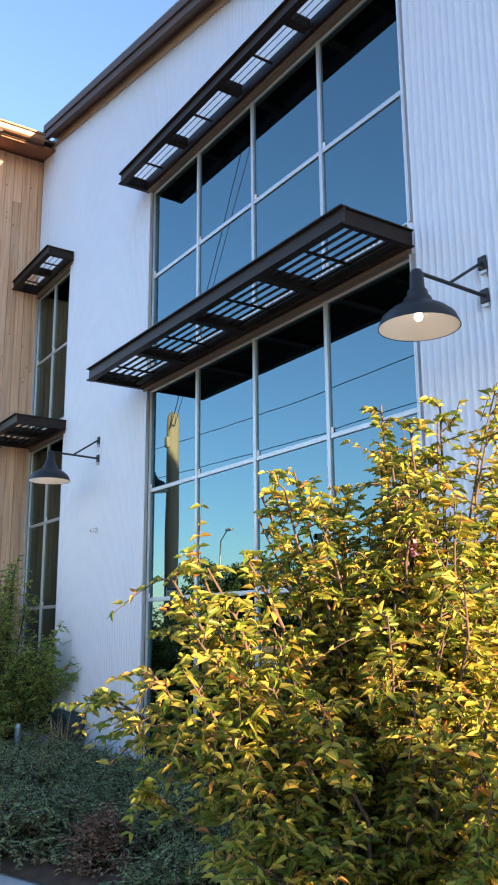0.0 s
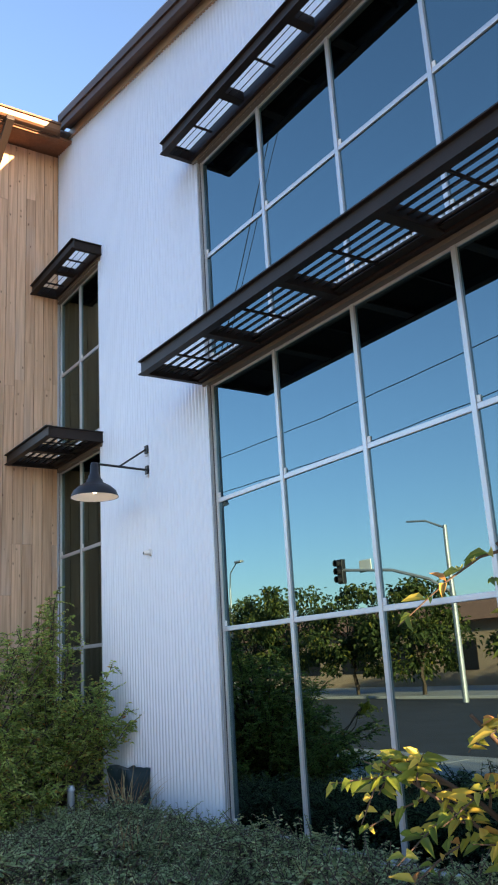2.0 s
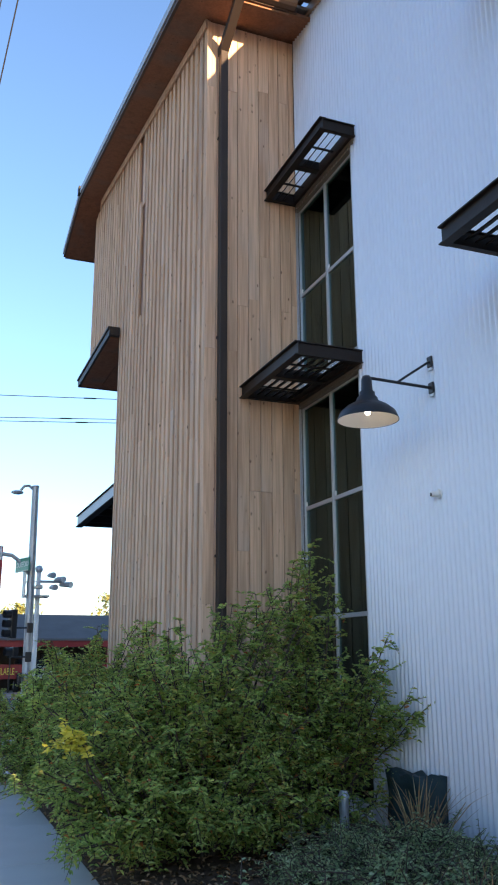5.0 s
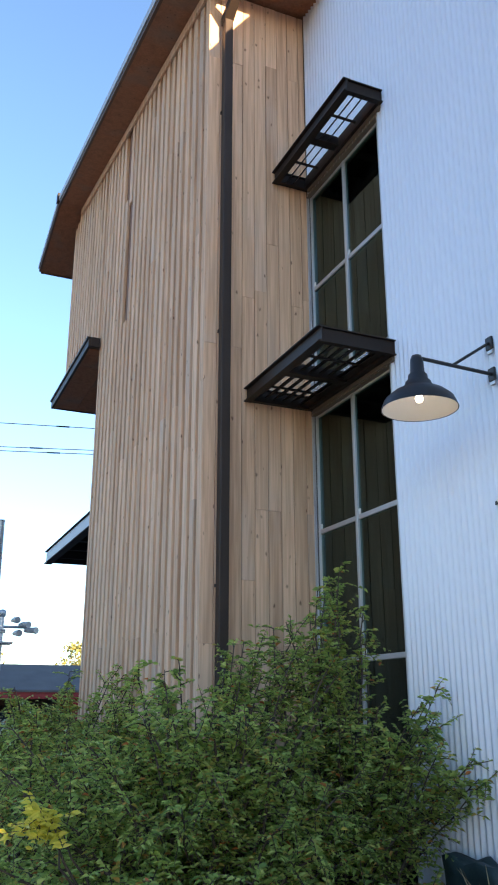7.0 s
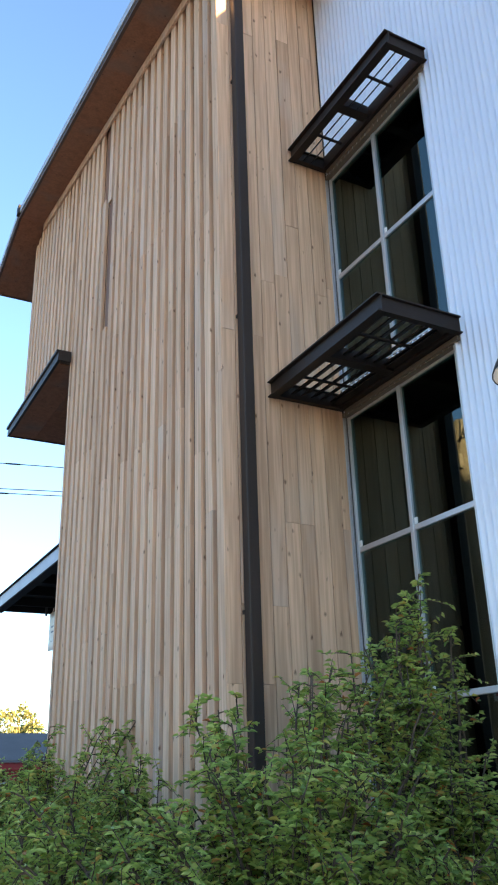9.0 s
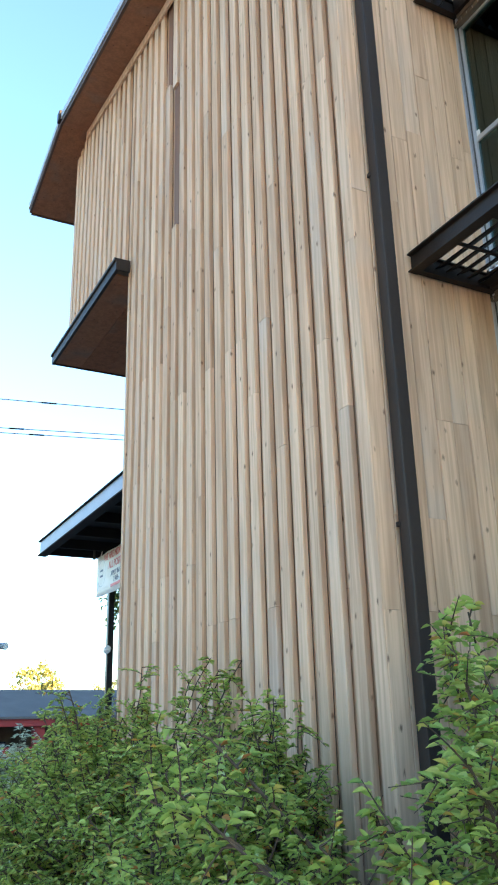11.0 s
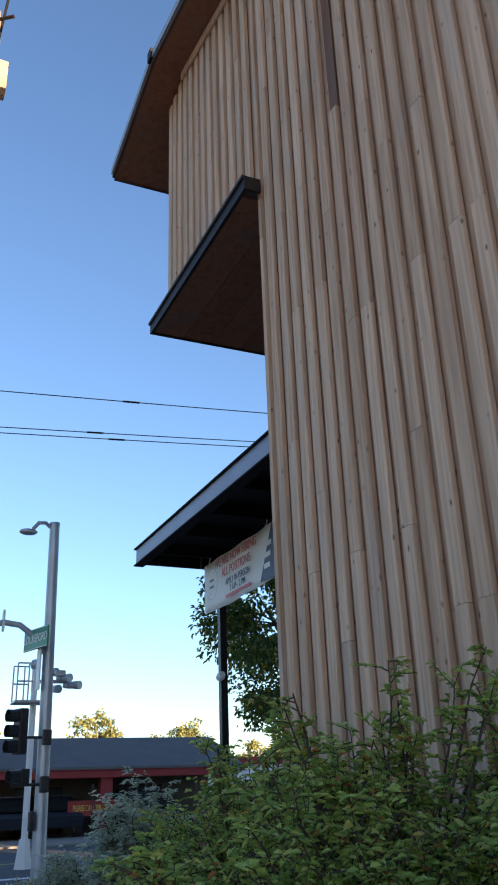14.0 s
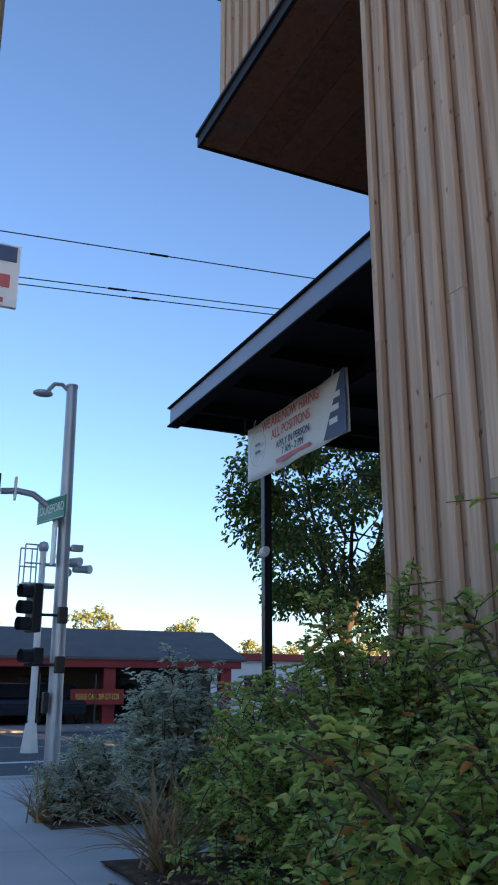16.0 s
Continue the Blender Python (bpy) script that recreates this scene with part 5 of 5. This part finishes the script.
shrub("leafy_shrub", "green flowering shrub with faded pink blossom", (2.65, 17.2, 0.0), 0.98, 1.1, 1.62, 135, 24, 12, 0.044, "leaf_green", 14, blossom=16, **SPRAY,
      spikes=((0.25, 0, 1.95), (0.75, 0, 1.9), (-0.3, 0, 1.7), (-0.7, 0.3, 1.25)))
shrub("leafy_shrub", "lower green shrub at the end of the bed", (3.2, 19.2, 0.0), 0.95, 0.8, 1.35, 70, 20, 12, 0.044, "leaf_green", 15, blossom=10, **SPRAY, spikes=((0.1, 0, 1.65),))
slab("planting_bed", "small mulched planting bed set in the pavement", "soil", (1.95, 21.45, -0.06), (3.7, 22.6, 0.012), "mulch", 0.01)
shrub("silver_shrub", "silver leaved olive-like shrub", (3.05, 21.3, 0.0), 0.66, 0.6, 1.42, 80, 16, 16, 0.07, "leaf_silver", 16, width=0.24, twig=0.28, spikes=((-0.1, 0, 1.6), (0.3, 0, 1.5), (-0.4, 0, 1.3)))
shrub("low_shrub", "low grey green shrub at the pavement edge", (2.38, 22.0, 0.0), 0.52, 0.45, 0.82, 60, 14, 14, 0.06, "leaf_silver", 17, width=0.25, twig=0.22)
shrub("dry_shrub", "small dry brown shrub in the bed", (2.66, 5.75, 0.0), 0.26, 0.26, 0.44, 34, 9, 12, 0.035, "dry", 77, width=0.45, twig=0.12)
random.seed(9)
covers = [shrub("ground_cover", "low blue green ground cover shrub", (3.2, 5.0 + k, 0.0), 0.42, 0.42, 0.24 + 0.03 * k, 80, 10, 18, 0.019, "leaf_blue", 30 + k, width=0.48, twig=0.11) for k in range(4)]
for c in covers:
    tagged(c, group="ground cover")
for k in range(34):
    y = 4.7 + k * 0.16 + random.uniform(-0.1, 0.1)
    x = (2.25, 2.85, 3.4, 3.9)[k % 4] + random.uniform(-0.22, 0.22)
    if y > 8.4 and x < 2.75:
        x += 0.75
    x = min(max(x, bed_edge(y) + 0.5), 3.8)
    if abs(x - 2.66) < 0.5 and abs(y - 5.75) < 0.5:
        x += 0.75
    m = pose(x, y, 0.0, 0, 0, random.uniform(0, 360)) @ Matrix.Scale(random.uniform(1.0, 1.4), 4)
    if k < 4:
        covers[k].matrix_basis = m
    else:
        copy_thing(covers[k % 4], m)
blades("bronze_grass", "bronze tuft of sword-like blades", (4.0, 10.05, 0.02), 70, 0.7, "leaf_bronze", 61, 0.018)
blades("bronze_grass", "bronze tuft of sword-like blades", (2.3, 19.4, 0.0), 80, 0.85, "leaf_bronze", 62, 0.026, 1.25)
blades("bronze_grass", "bronze tuft of sword-like blades", (2.0, 21.95, 0.0), 80, 0.65, "leaf_bronze", 63, 0.016, 0.8)
blades("bronze_grass", "bronze tuft of sword-like blades", (2.75, 20.7, 0.0), 40, 0.8, "leaf_bronze", 64, 0.022, 1.0)
blades("bronze_grass", "bronze tuft of sword-like blades", (3.1, 8.0, 0.02), 26, 0.6, "leaf_bronze", 65, 0.014, 0.6)

# dry leaves and chips on the soil
rng = np.random.default_rng(5)
N = 11000
cy = rng.uniform(2.0, 19.0, N)
cx = np.array([bed_edge(y) + 0.12 + (4.2 - bed_edge(y)) * u for y, u in zip(cy, rng.random(N))])
leaf_mesh("leaf_litter", np.stack([cx, cy, 0.045 + 0.02 * rng.random(N)], 1), np.stack([rng.normal(size=N), rng.normal(size=N), 0.1 * rng.normal(size=N)], 1), np.stack([0.3 * rng.normal(size=N), 0.3 * rng.normal(size=N), np.ones(N)], 1), 0.05 * rng.uniform(0.5, 1.2, N), 0.022, "chip", None)
tagged(bpy.data.objects["leaf_litter"], "dry brown leaves scattered over the bed", "leaf litter")

# covered valve under a green fabric, and a short pipe
cover = thing("valve_cover", "dark green fabric cover over a low valve by the wall", "cover", (4.20, 10.52, 0.0))
bm = box((-0.06, -0.27, 0), (0.17, 0.27, 0.56))
bmesh.ops.subdivide_edges(bm, edges=bm.edges[:], cuts=7, use_grid_fill=True)
for v in bm.verts:
    k = noise.noise(v.co * 5) * 0.05 + noise.noise(v.co * 13) * 0.02
    v.co.x += k
    v.co.y += k * 0.8
    if v.co.z > 0.5:
        v.co.z += 0.06 * noise.noise((v.co.x * 6, v.co.y * 7, 2)) + 0.05 * abs(v.co.y) / 0.36
part("fabric", bm, "tarp", cover, smooth=True)
stub = thing("standpipe", "short grey pipe standing in the bed", "pipe", (3.66, 10.66, 0.0))
part("pipe", rod((0, 0, 0), (0, 0, 0.42), 0.04, seg=14), "galv", stub)
part("cap", rod((0, 0, 0.42), (0, 0, 0.47), 0.05, 0.03, 14), "galv", stub)

tree("corner_tree", "dark leafy street tree behind the porch post", (8.7, 27.5, -0.1), 6.5, 2.5, 4.2, 46, 420, 0.105, "leaf_corner", 76, 0.14, 0.42, clump=0.145)
random.seed(12)
for k in range(14):
    x, y = -2 + k * 3.6 + random.uniform(-1.2, 1.2), 84 + random.uniform(-6, 8)
    tree("far_tree", "distant sunlit tree turning yellow", (x, y, -0.2), random.uniform(5.0, 8.2), 2.2, 4.8, 30, 46, 0.32, "leaf_far", 80 + k, 0.2, 0.3, "far trees")


# ---- across the side road: what the panes mirror ----
shop = thing("tan_building", "low tan stucco building with a terracotta roof", "building", (-30, 40, -0.17))
part("wall", box((-6, -14, 0), (4, 20, 3.4)), "tan_wall", shop)
part("roof", prism([(-6.8, 3.4), (4.9, 3.4), (3.4, 4.6), (-5.0, 4.6)], 1, -14.8, 20.8), "terracotta", shop)
for k in range(7):
    part("window", box((4.001, -12 + 4.4 * k, 0.9), (4.03, -9.8 + 4.4 * k, 2.4)), "black", shop)
shop2 = thing("tan_building", "low tan stucco building with a flat roof", "building", (-30, 2, -0.17))
part("wall", box((-6, -16, 0), (4, 16, 3.2)), "tan_wall", shop2)
part("parapet", box((-6.1, -16.1, 3.2), (4.1, 16.1, 3.7), 0.02), "terracotta", shop2)
for k in range(6):
    part("window", box((4.001, -14 + 5 * k, 0.9), (4.03, -11.4 + 5 * k, 2.3)), "black", shop2)
for k, (x, y, h) in enumerate(((-18.5, 29.0, 5.2), (-18.6, 33.6, 5.6), (-18.4, 38.4, 5.9), (-21, 24.0, 3.6), (-19, 43, 6.0), (-22, 52, 6.8), (-20, 14, 4.0), (-21, 4, 4.4))):
    tree("street_tree", "dark street tree across the side road", (x, y, -0.17), h, 2.1, h * 0.86, 40, 110, 0.22, "leaf_tree", 120 + k, 0.12, 0.3, "street trees")
slab("pavement_side", "pale pavement across the side road", "pavement", (-25.8, -60, -0.17), (-17.5, 60, -0.05), "concrete", 0.02)
sg = thing("side_signal", "grey signal mast with an arm across the side road", "traffic light", (-15.5, 24.0, -0.17))
part("pole", rod((0, 0, 0), (0, 0, 6.6), 0.12, 0.08, 14), "galv", sg)
tube("mast_arm", [(0, 0, 4.0), (0.4, 0.8, 4.6), (0.9, 2.2, 5.1), (1.4, 4.6, 5.4)], 0.06, "galv", sg)
signal_head(sg, (1.4, 4.7, 5.35), 3, 90, 1.0)
part("plate", box((1.1, 3.2, 5.2), (1.16, 3.9, 5.7), 0.01), "white", sg)
tube("lamp_arm", [(0, 0, 6.5), (0.2, 0.8, 6.9), (0.3, 1.7, 7.0)], 0.04, "galv", sg)
sl = thing("street_lamp", "slim street lamp on a curved arm", "street lamp", (-18, 43.5, -0.17))
part("pole", rod((0, 0, 0), (0, 0, 6.2), 0.09, 0.06, 12), "galv", sl)
tube("arm", [(0, 0, 6.2), (0.3, -0.6, 7.0), (0.6, -1.8, 7.5)], 0.04, "galv", sl)
part("head", box((0.5, -2.4, 7.45), (0.75, -1.75, 7.58), 0.04), "galv", sl)
far_pole = thing("utility_pole", "distant timber pole carrying the side road wires", "utility pole", (-6.85, 75.0, -0.17))
part("shaft", rod((0, 0, 0), (0, 0, 11.2), 0.16, 0.12, 12), "pole_wood", far_pole)
part("crossarm", box((-0.5, -0.06, 9.80), (0.5, 0.06, 9.92)), "pole_wood", far_pole)
part("pin", rod((0.35, 0, 9.9), (0.35, 0, 11.0), 0.03, seg=8), "galv", far_pole)
for k, (z, x) in enumerate(((8.6, -6.5), (7.6, -7.2))):
    w = thing("overhead_wire", "thin black overhead wire along the side road", "wire", (x, 0, z), group="side wires")
    tube("strand", [(0, yy, 0.012 * abs(yy - 20) ** 1.3) for yy in range(-30, 76, 5)], 0.014, "black", w)


# ---- cedar boards, last ----
random.seed(21)
boards = {}


def board(parent, x, y, z0, z1, w, d, face):
    """One board, sharing its mesh with others of its size. face 0: on the long wall; 1: on the return."""
    key = (round(z1 - z0, 2), w, d, face)
    if key not in boards:
        b = min(0.004, d / 4)
        lo, hi = ((0, 0, 0), (d, w, z1 - z0)) if face == 0 else ((0, 0, 0), (w, d, z1 - z0))
        me = bpy.data.meshes.new("board")
        bm = box(lo, hi)
        bmesh.ops.bevel(bm, geom=[e for e in bm.edges if abs(e.verts[0].co.z - e.verts[1].co.z) > 0.1], offset=b, segments=1, affect="EDGES")
        bm.to_mesh(me)
        bm.free()
        me.materials.append(M["wood"])
        boards[key] = me
    o = new("board", boards[key])
    o.parent = parent
    o.location = (x, y, z0)
    return o


STEP = 0.2205
for k in range(37):
    for proud in (False, True):
        # battens every 22 cm, and between them boards set back by 6 cm
        mid0 = 20.787 - STEP * k + (0.0 if proud else STEP / 2)
        w = random.choice((0.124, 0.128, 0.132)) if proud else 0.150
        if proud and 17.8 < mid0 < 18.0:
            w, mid0 = 0.068, 17.89
        yy = min(max(mid0 - w / 2, Y_WOOD), Y_UP - w)
        if mid0 - w / 2 < Y_WOOD - 0.01 or mid0 > Y_UP:
            continue
        x = TX + random.uniform(0.0, 0.006) if proud else TX + 0.058 + random.uniform(0, 0.005)
        mid = yy + w / 2
        bottom = Z0 + 0.05 if mid < Y_LOW else 7.18
        top = min(roof_under(yy), roof_under(yy + w)) - 0.01
        gap = None
        if proud and abs(mid - 16.42) < 0.1:
            gap = (6.82, 8.8)
        elif proud and abs(mid - 16.64) < 0.1:
            gap = (8.95, top)
        z = bottom
        cut = random.choice((2.2, 2.8, 3.4, 4.0, 4.6))
        while z < top - 0.05:
            z1 = z + cut
            if gap and z < gap[0] - 0.01 < z1:
                z1 = gap[0]
            elif gap and gap[0] - 0.01 <= z < gap[1] - 0.01:
                z1 = gap[1]
            elif z1 > top - 0.5:
                z1 = top
            z1 = min(z1, top)
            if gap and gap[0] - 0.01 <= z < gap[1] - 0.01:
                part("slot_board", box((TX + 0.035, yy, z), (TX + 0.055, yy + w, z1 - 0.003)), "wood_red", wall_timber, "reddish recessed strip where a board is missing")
            else:
                board(wall_timber, x + random.uniform(-0.001, 0.001), yy, z, z1 - 0.003, w - 0.002, 0.045 if proud else 0.02, 0)
            z = z1
            cut = random.choice((2.4, 3.0, 3.6))
x = TX + 0.006
while x < WX - 0.06:
    w = random.choice((0.135, 0.14, 0.145))
    if x + w > WX - 0.03:
        w = round(WX - 0.03 - x, 3)
    z, top = Z0 + 0.05, roof_under(Y_WOOD) - 0.03
    cut = random.choice((2.0, 2.6, 3.3))
    while z < top - 0.05:
        z1 = z + cut
        if z1 > top - 0.6:
            z1 = top
        board(wall_return, x + 0.002, Y_WOOD + random.uniform(-0.004, 0.003), z, z1 - 0.003, w - 0.005, 0.028, 1)
        z = z1
        cut = random.choice((2.4, 3.0, 3.6))
    x += w
# frieze under the soffit
part("frieze", prism([(Y_WOOD, roof_under(Y_WOOD) - 0.14), (RIDGE, roof_under(RIDGE) - 0.14), (RIDGE, roof_under(RIDGE) - 0.004), (Y_WOOD, roof_under(Y_WOOD) - 0.004)], 0, TX - 0.03, TX - 0.003), "wood", wall_timber)
